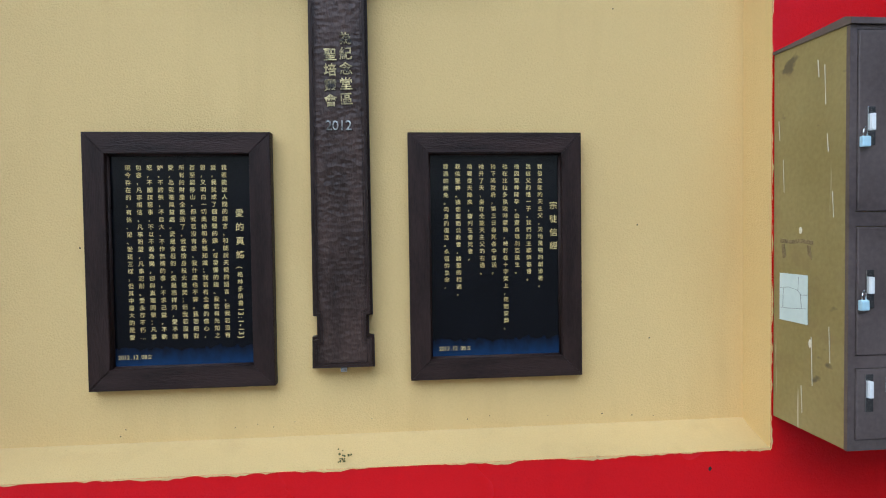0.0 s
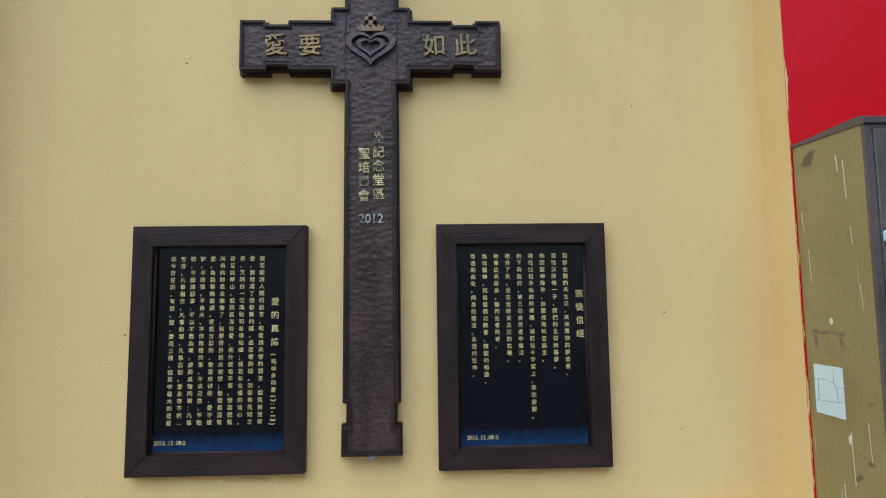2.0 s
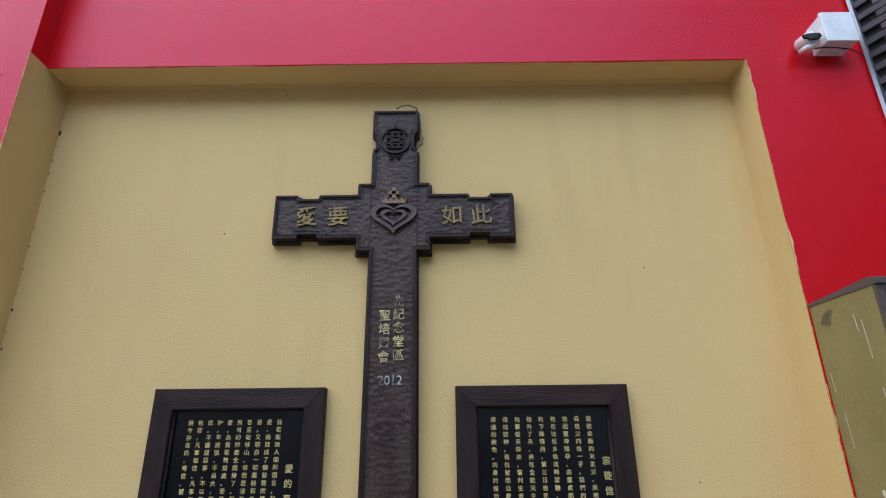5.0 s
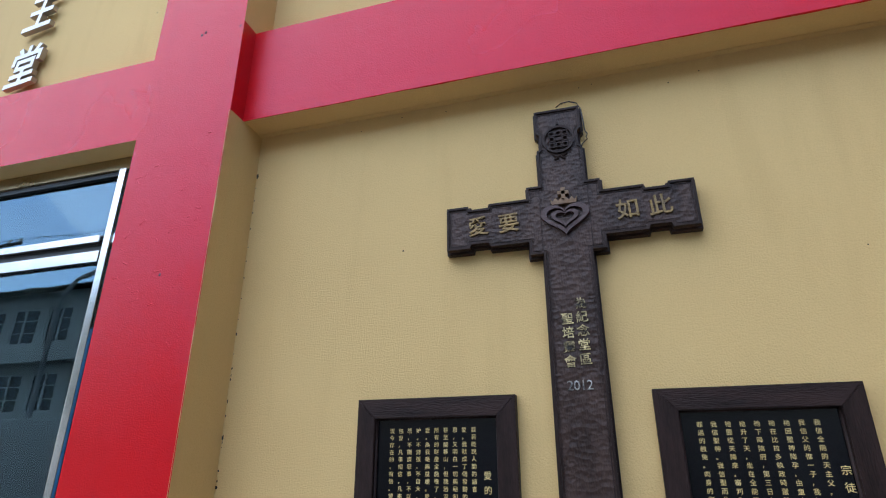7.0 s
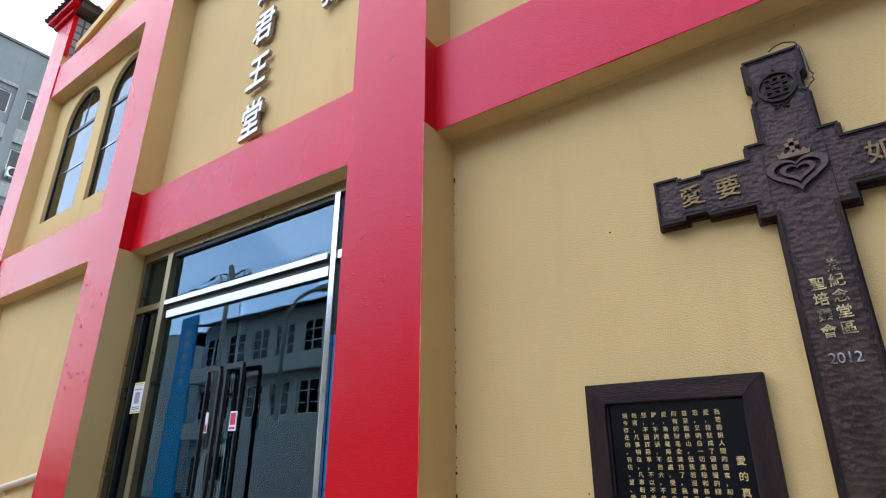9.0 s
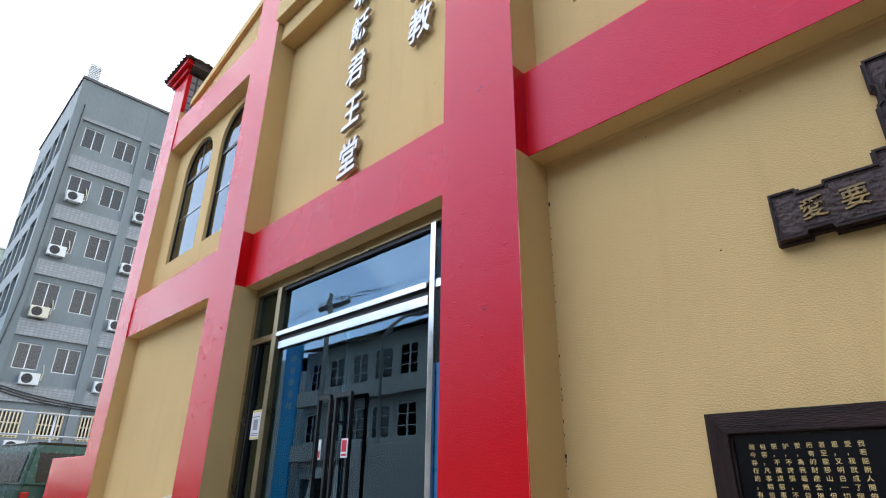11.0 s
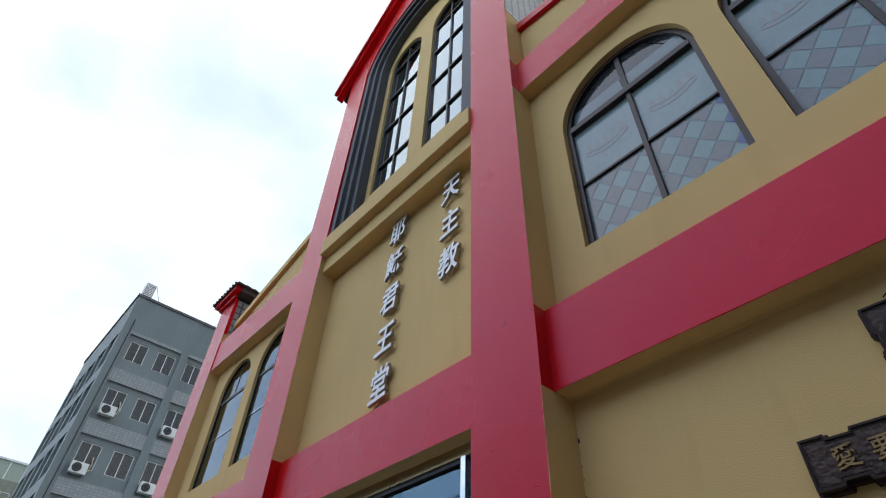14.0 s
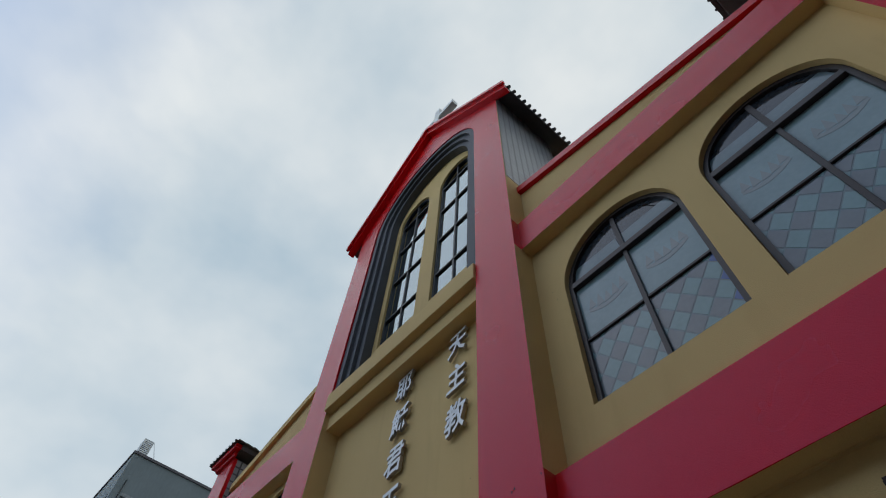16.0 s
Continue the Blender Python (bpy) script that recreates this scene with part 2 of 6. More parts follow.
def coated_glass(name, tint, share, clear=(0.5, 0.55, 0.55), rough=0.0):
    """Solar-coated glass: a partial mirror over a tinted clear pane."""
    m = bpy.data.materials.new(name)
    m.use_nodes = True
    n, l = m.node_tree.nodes, m.node_tree.links
    n.remove(n["Principled BSDF"])
    out = n["Material Output"]
    gl = n.new("ShaderNodeBsdfGlossy")
    gl.inputs["Color"].default_value, gl.inputs["Roughness"].default_value = (*tint, 1), rough
    tr = n.new("ShaderNodeBsdfTransparent")
    tr.inputs["Color"].default_value = (*clear, 1)
    mx = n.new("ShaderNodeMixShader")
    fr = n.new("ShaderNodeFresnel")
    fr.inputs["IOR"].default_value = 1.5
    ad = n.new("ShaderNodeMath")
    ad.use_clamp = True
    ad.inputs[1].default_value = share
    l.new(fr.outputs["Fac"], ad.inputs[0])
    l.new(ad.outputs["Value"], mx.inputs["Fac"])
    l.new(tr.outputs["BSDF"], mx.inputs[1])
    l.new(gl.outputs["BSDF"], mx.inputs[2])
    l.new(mx.outputs["Shader"], out.inputs["Surface"])
    nz = n.new("ShaderNodeTexNoise")
    nz.inputs["Scale"].default_value = 1.6
    bp = n.new("ShaderNodeBump")
    bp.inputs["Strength"].default_value, bp.inputs["Distance"].default_value = 0.05, 0.02
    l.new(nz.outputs["Fac"], bp.inputs["Height"])
    l.new(bp.outputs["Normal"], gl.inputs["Normal"])
    return m


SKY_GLASS = coated_glass("sky_reflecting_glass", (0.85, 0.95, 1.0), 0.28, (0.5, 0.55, 0.55))
HAZY_GLASS = coated_glass("dusty_window_glass", (0.72, 0.84, 0.95), 0.09, (0.96, 0.98, 0.98))
DOOR_GLASS = coated_glass("tinted_door_glass", (0.44, 0.65, 0.80), 0.105, (0.64, 0.72, 0.71))
FAR_GLASS = coated_glass("dark_far_window_glass", (0.8, 0.85, 0.9), 0.02, (0.30, 0.30, 0.31))


# ---- mesh helpers ----
def box(bm, x0, x1, y0, y1, z0, z1, mats=None, bevel=0.0):
    """A box; mats: material index by side, of 'x-', 'x+', 'y-', 'y+', 'z-', 'z+'."""
    v = [bm.verts.new((x, y, z)) for x in (x0, x1) for y in (y0, y1) for z in (z0, z1)]
    sides = {"x-": (0, 1, 3, 2), "x+": (4, 6, 7, 5), "y-": (0, 4, 5, 1), "y+": (2, 3, 7, 6), "z-": (0, 2, 6, 4), "z+": (1, 5, 7, 3)}
    for k, ids in sides.items():
        f = bm.faces.new([v[i] for i in ids])
        f.material_index = (mats or {}).get(k, 0)
    if bevel:
        es = list({e for q in v for e in q.link_edges})
        bmesh.ops.bevel(bm, geom=es, offset=bevel, segments=2, affect="EDGES", profile=0.6)
    return bm


def boxes(*specs, bevel=0.0):
    bm = bmesh.new()
    for s in specs:
        box(bm, *s, bevel=bevel)
    return bm


def prism(bm, outline, y0, y1, mi=0):
    """A solid from an outline in x and z, drawn out from y0 to y1."""
    a = [bm.verts.new((x, y0, z)) for x, z in outline]
    b = [bm.verts.new((x, y1, z)) for x, z in outline]
    bm.faces.new(a).material_index = mi
    bm.faces.new(b[::-1]).material_index = mi
    k = len(outline)
    for i in range(k):
        bm.faces.new((a[i], b[i], b[(i + 1) % k], a[(i + 1) % k])).material_index = mi
    return bm


def tube(bm, points, r, sides=10):
    """A round bar along a line of points."""
    pts = [Vector(p) for p in points]
    rings = []
    for i, p in enumerate(pts):
        d = (pts[min(i + 1, len(pts) - 1)] - pts[max(i - 1, 0)]).normalized()
        u = d.orthogonal().normalized() if abs(d.z) > 0.95 else d.cross(Vector((0, 0, 1))).normalized()
        w = d.cross(u).normalized()
        rings.append([bm.verts.new(p + r * (math.cos(a) * u + math.sin(a) * w)) for a in (2 * math.pi * k / sides for k in range(sides))])
    for a, b in zip(rings, rings[1:]):
        for k in range(sides):
            bm.faces.new((a[k], a[(k + 1) % sides], b[(k + 1) % sides], b[k]))
    bm.faces.new(rings[0][::-1])
    bm.faces.new(rings[-1])
    return bm


def mesh_of(name, bm, mats, smooth=False):
    bmesh.ops.recalc_face_normals(bm, faces=bm.faces)
    me = bpy.data.meshes.new(name)
    bm.to_mesh(me)
    bm.free()
    for m in mats if isinstance(mats, (list, tuple)) else [mats]:
        me.materials.append(m)
    if smooth:
        me.polygons.foreach_set("use_smooth", [True] * len(me.polygons))
    return me


def part(name, bm, mats, parent=None, label="", smooth=False):
    ob = new(name, mesh_of(name, bm, mats, smooth))
    if parent is not None:
        ob.parent = parent
    return tagged(ob, label)


def thing(name, label, category, at=(0, 0, 0), group="", kind=""):
    ob = new(name)
    ob.location = at
    return tagged(ob, label, category, group, kind)


def structure(name, bm, mats, label, category):
    return tagged(part(name, bm, mats), label, category, kind="structure")


def arched(bm, x0, x1, z0, z1, yf, yb, holes, n=20):
    """A wall from x0 to x1 and z0 to z1 with round-headed openings (left, right, sill, springing)."""
    at = x0
    for a, b, sill, spring in sorted(holes):
        box(bm, at, a, yf, yb, z0, z1)
        box(bm, a, b, yf, yb, z0, sill)
        r, c = (b - a) / 2, (a + b) / 2
        ks = [(c - r * math.cos(math.pi * k / n), spring + r * math.sin(math.pi * k / n)) for k in range(n + 1)]
        for (xa, za), (xb, zb) in zip(ks, ks[1:]):
            prism(bm, [(xa, za), (xb, zb), (xb, z1), (xa, z1)], yf, yb)
        at = b
    box(bm, at, x1, yf, yb, z0, z1)
    bmesh.ops.remove_doubles(bm, verts=bm.verts, dist=1e-5)
    return bm


def arch_line(x0, x1, z0, spring, inset=0.0, n=20):
    """Points round an opening, from its lower left corner over the arch to its lower right."""
    a, b = x0 + inset, x1 - inset
    r, c = (b - a) / 2, (a + b) / 2
    return [(a, z0)] + [(c - r * math.cos(math.pi * k / n), spring + r * math.sin(math.pi * k / n)) for k in range(n + 1)] + [(b, z0)]


def band_between(bm, outer, inner, y0, y1):
    """A solid strip between two lines of equally many points in x and z."""
    for (a, b), (c, d) in zip(zip(outer, outer[1:]), zip(inner, inner[1:])):
        prism(bm, [a, b, d, c], y0, y1)
    bmesh.ops.remove_doubles(bm, verts=bm.verts, dist=1e-6)
    return bm


# ---- levels and planes of the church front ----
Y_PIL, Y_BAND, Y_WALL, Y_WIN = 1.591, 1.681, 1.80, 1.90
Y_NICHE = 1.825
X_PR, X_PL = -1.493, -1.972      # tower pilaster beside the cross bay
X_QR, X_QL = -4.285, -4.75       # tower pilaster beside the far bay
X_NR, X_END = 1.191, 1.657       # end pier of the cross bay
X_CR, X_CL = -6.83, -7.28       # far corner pier
BACK = 2.05
YF_PIER, YF_BAND, YF_WALL = 1.594, 1.604, 1.731   # the far bay stands a little forward

# ---- ground ----
structure("ground", boxes((-300, 300, -300, 300, -0.6, -0.16)), ASPHALT, "dark asphalt ground reaching the horizon", "ground")
structure("pavement", boxes((-9.5, 4.0, -1.6, 2.0, -0.3, 0.0), bevel=0.02), PAVING, "grey paved forecourt before the church", "pavement")

# ---- cross bay: dado, niche wall, upper wall ----
bm = bmesh.new()
box(bm, X_PR - 0.2, X_NR + 0.04, Y_NICHE, BACK, 0.0, 3.0)
box(bm, X_PR - 0.2, X_NR + 0.04, Y_WALL, BACK, 3.0, 3.5)
structure("wall_cross_bay", bm, YELLOW, "yellow painted niche wall with rolled paint texture", "wall")
bm = bmesh.new()
box(bm, X_PR, X_NR, Y_BAND, Y_NICHE, 0.0, 0.785, {"z+": 1})
structure("dado_wall", bm, [RED, YELLOW], "red painted low wall under the niche", "wall")
bm = bmesh.new()
prof = [(Y_BAND + 0.001, 0.7855), (Y_NICHE, 0.7855), (Y_NICHE, 0.838), (Y_NICHE - 0.03, 0.822)]
a = [bm.verts.new((X_PR, y, z)) for y, z in prof]
b = [bm.verts.new((X_NR, y, z)) for y, z in prof]
for i in range(4):
    bm.faces.new((a[i], b[i], b[(i + 1) % 4], a[(i + 1) % 4]))
bm.faces.new(a[::-1])
bm.faces.new(b)
structure("niche_sill", bm, SILL_YELLOW, "sloping yellow sill at the foot of the niche", "sill")
bm = bmesh.new()
W1, W2 = (-1.244, -0.243, 3.872, 4.995), (-0.053, 0.918, 3.872, 4.995)
arched(bm, X_PR - 0.2, X_END, 3.5, 6.2, Y_WALL, BACK, [W1, W2])
structure("wall_upper_cross_bay", bm, YELLOW, "yellow upper wall with two round-headed window openings", "wall")

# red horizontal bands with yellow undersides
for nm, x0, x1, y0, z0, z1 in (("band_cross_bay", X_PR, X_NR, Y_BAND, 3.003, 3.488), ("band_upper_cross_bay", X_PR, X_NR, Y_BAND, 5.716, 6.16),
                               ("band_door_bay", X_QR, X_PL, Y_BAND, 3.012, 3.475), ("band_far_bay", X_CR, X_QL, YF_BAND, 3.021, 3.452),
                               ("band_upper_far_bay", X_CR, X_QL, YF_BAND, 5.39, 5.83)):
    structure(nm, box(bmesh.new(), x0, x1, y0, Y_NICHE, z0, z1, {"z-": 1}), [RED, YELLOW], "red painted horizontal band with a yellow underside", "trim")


def pilaster(name, x0, x1, yf, z_top, red_left, red_right, label):
    """A pier with a red face; its sides are yellow but for the stretches named as red."""
    bm = bmesh.new()
    cuts = sorted({0.0, z_top, *[z for s in red_left + red_right for z in s]})
    for a, b in zip(cuts, cuts[1:]):
        m = (a + b) / 2
        left = any(p < m < q for p, q in red_left)
        right = any(p < m < q for p, q in red_right)
        box(bm, x0, x1, yf, BACK, a, b, {"x-": 0 if left else 1, "x+": 0 if right else 1})
    bmesh.ops.remove_doubles(bm, verts=bm.verts, dist=1e-5)
    return structure(name, bm, [RED, YELLOW], label, "pilaster")


Z_EAVE = 9.80
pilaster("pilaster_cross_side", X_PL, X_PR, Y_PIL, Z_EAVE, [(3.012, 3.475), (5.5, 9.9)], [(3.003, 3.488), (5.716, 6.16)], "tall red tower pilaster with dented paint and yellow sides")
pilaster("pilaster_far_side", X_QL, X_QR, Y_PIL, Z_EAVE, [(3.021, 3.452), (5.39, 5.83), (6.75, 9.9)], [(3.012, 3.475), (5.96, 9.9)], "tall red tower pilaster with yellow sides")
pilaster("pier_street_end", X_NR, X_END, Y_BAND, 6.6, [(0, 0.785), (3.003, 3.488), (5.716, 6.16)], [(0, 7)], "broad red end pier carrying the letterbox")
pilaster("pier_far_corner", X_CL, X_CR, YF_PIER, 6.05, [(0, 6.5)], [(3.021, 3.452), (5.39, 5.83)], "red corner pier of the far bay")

# ---- parapets with red caps ----
def parapet(nm, x0, x1, base, z_a, z_b, yf, cap=RED):
    """A parapet whose coping rises from z_a at x0 to z_b at x1."""
    structure("parapet_" + nm, prism(bmesh.new(), [(x0, base), (x1, base), (x1, z_b), (x0, z_a)], yf, BACK), YELLOW, "yellow raking parapet", "wall")
    structure("parapet_cap_" + nm, prism(bmesh.new(), [(x0, z_a), (x1, z_b), (x1, z_b + 0.11), (x0, z_a + 0.11)], yf - 0.05, BACK + 0.05), cap, "thin painted coping raking along the parapet", "trim")


parapet("cross_bay", X_PR, X_NR - 0.1, 6.2, 6.94, 6.39, Y_WALL)
parapet("far_bay", X_CR + 0.05, X_QL, 6.0, 6.09, 6.63, YF_WALL, YELLOW)

# ---- far bay walls ----
bm = bmesh.new()
box(bm, X_CR - 0.1, X_QL + 0.1, YF_WALL, BACK, 0.0, 3.5)
structure("wall_far_bay", bm, YELLOW, "plain yellow niche wall of the far bay", "wall")
L1, L2 = (-6.515, -5.775, 3.813, 4.935), (-5.565, -4.825, 3.813, 4.935)
bm = bmesh.new()
arched(bm, X_CR - 0.1, X_QL + 0.1, 3.5, 6.0, YF_WALL, BACK, [L1, L2])
structure("wall_upper_far_bay", bm, YELLOW, "yellow upper wall with two narrow arched window openings", "wall")
structure("dado_far_bay", boxes((X_CR, X_QL, YF_BAND, YF_WALL, 0.0, 0.78)), RED, "red painted low wall under the far niche", "wall")
structure("red_yard_wall", boxes((-9.2, X_CL - 0.003, 1.72, 1.95, 0.0, 1.85), bevel=0.01), RED, "low red painted yard wall beside the church", "wall")

# ---- tower: lettered panel, ledge, arched window wall, gable ----
bm = bmesh.new()
box(bm, X_QR - 0.1, X_PL + 0.1, Y_WALL, BACK, 3.012, 6.0)
structure("wall_letter_panel", bm, YELLOW, "yellow tower panel carrying raised letters", "wall")
T1, T2 = (-3.94, -3.25, 6.60, 9.50), (-2.99, -2.29, 6.60, 9.50)
CX = (X_QL + X_PR) / 2
bm = bmesh.new()
arched(bm, X_QR - 0.1, X_PL + 0.1, 6.0, 11.0, Y_WALL + 0.03, BACK, [T1, T2])
structure("wall_tower_window", bm, YELLOW, "yellow tower wall with a pair of tall arched openings", "wall")
bm = bmesh.new()
box(bm, X_QR, X_PL, Y_PIL - 0.03, Y_WALL, 5.705, 5.938, bevel=0.008)
box(bm, X_QR, X_PL, Y_BAND - 0.035, Y_WALL + 0.02, 5.504, 5.7055)
structure("tower_ledge", bm, YELLOW, "yellow stepped ledge under the tower windows", "trim")
# red spandrel over the arch, up to the gable
MOULD = (X_QR, X_PL, 5.938, 9.42)
bm = bmesh.new()
APEX = 11.82
arch = arch_line(*MOULD)[1:-1]
top = [(x, APEX - 0.12 - 1.08 * abs(x - CX)) for x, z in arch]
band_between(bm, top, arch, Y_PIL + 0.006, Y_WALL + 0.02)
for s, xa, xb in ((1, X_PL, X_PR), (-1, X_QR, X_QL)):
    prism(bm, [(xa, Z_EAVE), (xb, Z_EAVE), (xb, APEX - 0.14 - 1.08 * abs(xb - CX)), (xa, APEX - 0.14 - 1.08 * abs(xa - CX))][::s], Y_PIL + 0.001, BACK)
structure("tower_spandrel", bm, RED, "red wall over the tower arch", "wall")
# grey stepped moulding round the arch
for i, (ins, y0) in enumerate(((0.0, 1.615), (0.085, 1.66), (0.17, 1.71))):
    bm = bmesh.new()
    band_between(bm, arch_line(*MOULD, inset=ins), arch_line(*MOULD, inset=ins + 0.085), y0, Y_WALL + 0.03)
    structure("arch_moulding", bm, GREY_MOULD, "dark grey stepped moulding round the tower arch", "trim")
# tower body, tiled flanks
structure("tower_flank_cross_side", boxes((X_PR - 0.25, X_PR + 0.004, Y_PIL + 0.012, 2.75, 7.16, 9.98)), TILE_WALL, "tower flank clad in small pale grey tiles", "wall")
structure("tower_flank_far_side", boxes((X_QL + 0.004, X_QL + 0.25, Y_PIL + 0.01, 5.2, 6.6, Z_EAVE)), TILE_WALL, "tower flank clad in small pale grey tiles", "wall")
structure("tower_flank_rear", boxes((X_PR - 0.45, X_PR - 0.30, 2.751, 5.0, 6.0, 9.98)), YELLOW, "yellow set-back tower flank under the eaves", "wall")
structure("tower_back", boxes((X_QL, X_PR, 5.0, 5.25, 6.0, Z_EAVE)), TILE_WALL, "tiled rear wall of the tower", "wall")

# roof of the tower: two thick slopes with ribbed tiles, red bargeboards
HALF = 1.89
SLOPE = 1.08
ROOF_Y0, ROOF_Y1 = 1.50, 5.3
bm = bmesh.new()
for s in (-1, 1):
    o = [(CX, APEX), (CX + s * HALF, APEX - SLOPE * HALF), (CX + s * HALF, APEX - SLOPE * HALF - 0.07), (CX, APEX - 0.1)]
    prism(bm, o if s > 0 else o[::-1], ROOF_Y0 + 0.03, ROOF_Y1)
structure("tower_roof", bm, ROOF_TILE, "steep dark brown tiled tower roof", "roof")
bm = bmesh.new()
for s in (-1, 1):
    y = ROOF_Y0 + 0.08
    while y < ROOF_Y1:
        tube(bm, [(CX, y, APEX + 0.012), (CX + s * (HALF + 0.03), y, APEX - SLOPE * (HALF + 0.03) + 0.008)], 0.027, 8)
        y += 0.105
structure("tower_roof_ribs", bm, ROOF_TILE, "rounded rows of roof tiles ending at the eaves", "roof")
bm = bmesh.new()
for s in (-1, 1):
    o = [(CX, APEX + 0.02), (CX + s * HALF, APEX - SLOPE * HALF + 0.02), (CX + s * HALF, APEX - SLOPE * HALF - 0.16), (CX, APEX - 0.20)]
    prism(bm, o if s > 0 else o[::-1], ROOF_Y0, ROOF_Y0 + 0.11)
for s in (-1, 1):
    o = [(CX, APEX + 0.05), (CX + s * (HALF + 0.02), APEX - SLOPE * (HALF + 0.02) + 0.05), (CX + s * (HALF + 0.02), APEX - SLOPE * (HALF + 0.02) - 0.04), (CX, APEX - 0.05)]
    prism(bm, o if s > 0 else o[::-1], ROOF_Y0 - 0.05, ROOF_Y0 - 0.0005)
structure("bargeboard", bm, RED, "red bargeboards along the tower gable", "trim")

# church body behind the front, dim room behind the door
structure("church_side_wall", boxes((X_END - 0.2, X_END - 0.01, BACK, 14, 0, 6.4)), YELLOW, "yellow side wall of the church", "wall")
structure("church_far_wall", boxes((X_CL + 0.01, X_CL + 0.2, BACK, 14, 0, 6.0)), YELLOW, "yellow far side wall of the church", "wall")
structure("church_back_wall", boxes((X_CL, X_END, 14, 14.2, 0, 6.4)), YELLOW, "yellow rear wall of the church", "wall")
structure("ceiling", boxes((X_CL + 0.2, X_END - 0.2, BACK, 14, 5.95, 6.05)), DARK_ROOM, "plain ceiling over the nave", "ceiling")
structure("floor", boxes((X_CL + 0.2, X_END - 0.2, Y_WALL, 14, -0.05, 0.05)), PAVING, "grey tiled floor inside the church", "floor")
structure("lobby_wall", boxes((X_CL + 0.2, X_END - 0.2, 4.6, 4.75, 0.05, 5.95)), DARK_ROOM, "dim lobby wall behind the glass doors", "wall")


# ---- writing: the built-in font, one flat or raised mesh for each inscription ----
_glyphs = {}
_bold = {}


def load_glyphs(text, bold, table):
    made = []
    for ch in sorted(set(text) - set(table)):
        cu = bpy.data.curves.new("glyph", "FONT")
        cu.body, cu.resolution_u, cu.offset = ch, 2, bold
        made.append((ch, new("glyph", cu), cu))
    bpy.context.view_layer.update()
    dg = bpy.context.evaluated_depsgraph_get()
    for ch, ob, cu in made:
        me = ob.evaluated_get(dg).to_mesh()
        co = [tuple(v.co)[:2] for v in me.vertices]
        table[ch] = (co, [tuple(p.vertices) for p in me.polygons])
    for ch, ob, cu in made:
        bpy.data.objects.remove(ob)
        bpy.data.curves.remove(cu)


def lay_glyph(bm, ch, cx, cz, size, y, deep=0.0, turn=0.0, shear=0.0, wide=1.0, table=_glyphs):
    """One character standing in the plane y, facing the street, centred at cx, cz; deep: its thickness."""
    co, faces = table[ch]
    if not co:
        return
    full = ord(ch) > 0x2E00
    ox, oz = (0.5, 0.38) if full else ((min(p[0] for p in co) + max(p[0] for p in co)) / 2, 0.35)
    c, s = math.cos(turn), math.sin(turn)
    front = []
    for x, z in co:
        u, w = (x - ox) * size * wide + shear * (z - oz) * size, (z - oz) * size
        front.append((cx + c * u - s * w, cz + s * u + c * w))
    a = [bm.verts.new((x, y, z)) for x, z in front]
    edges = collections.Counter()
    for f in faces:
        try:
            bm.faces.new([a[i] for i in f])
        except ValueError:
            continue
        for i, j in zip(f, f[1:] + f[:1]):
            edges[(i, j)] += 1
    if deep:
        b = [bm.verts.new((x, y + deep, z)) for x, z in front]
        for (i, j), k in edges.items():
            if (j, i) not in edges:
                try:
                    bm.faces.new((a[i], a[j], b[j], b[i])).material_index = 1
                except ValueError:
                    pass


def column(bm, text, cx, top, pitch, size, y, **k):
    for i, ch in enumerate(text):
        dx, dz = (0.3 * size, 0.25 * size) if ch in "，。、；：" else (0, 0)
        lay_glyph(bm, ch, cx + dx * 0, top - pitch * (i + 0.5), size, y, **k)


CREED = ("我信全能的天主父，天地萬物的創造者。", "我信父的惟一子，我們的主耶穌基督。", "祂因聖神降孕，由童貞瑪利亞誕生。",
         "祂在比拉多執政時蒙難，被釘在十字架上，死而安葬。", "祂下降陰府，第三日自死者中復活。", "祂升了天，坐在全能天主父的右邊。",
         "祂要從天降來，審判生者死者。", "我信聖神。我信聖而公教會，諸聖的相通，", "罪過的赦免。肉身的復活。永恆的生命。")
LOVE = ("我若能說人間的語言，和能說天使的語言，但我若沒有", "愛，我就成了個發聲的鑼，或發響的鈸。我若有先知之", "恩，又明白一切奧秘和各種知識；我若有全備的信心，",
        "甚至能移山，但我若沒有愛，我什麼也不算。我若把我", "所有的財產全施捨了，我若捨身投火被焚；但我若沒有", "愛，為我毫無益處。愛是含忍的，愛是慈祥的，愛不嫉",
        "妒，不誇張，不自大，不作無禮的事，不求己益，不動", "怒，不圖謀惡事，不以不義為樂，卻與真理同樂：凡事", "包容，凡事相信，凡事盼望，凡事忍耐。愛永存不朽…",
        "現今存在的，有信、望、愛這三樣，但其中最大的是愛")
load_glyphs("".join(CREED + LOVE) + "宗徒信經愛的真諦(格林多前書)13:1-2012.12.08立", 0.001, _glyphs)
load_glyphs("為紀念堂區聖培靈會愛要如此2012", 0.004, _glyphs)
load_glyphs("為紀念堂區聖培靈會愛要如此2012", 0.010, _bold)
_brush = {}
load_glyphs("天主教耶穌君王堂", 0.019, _brush)


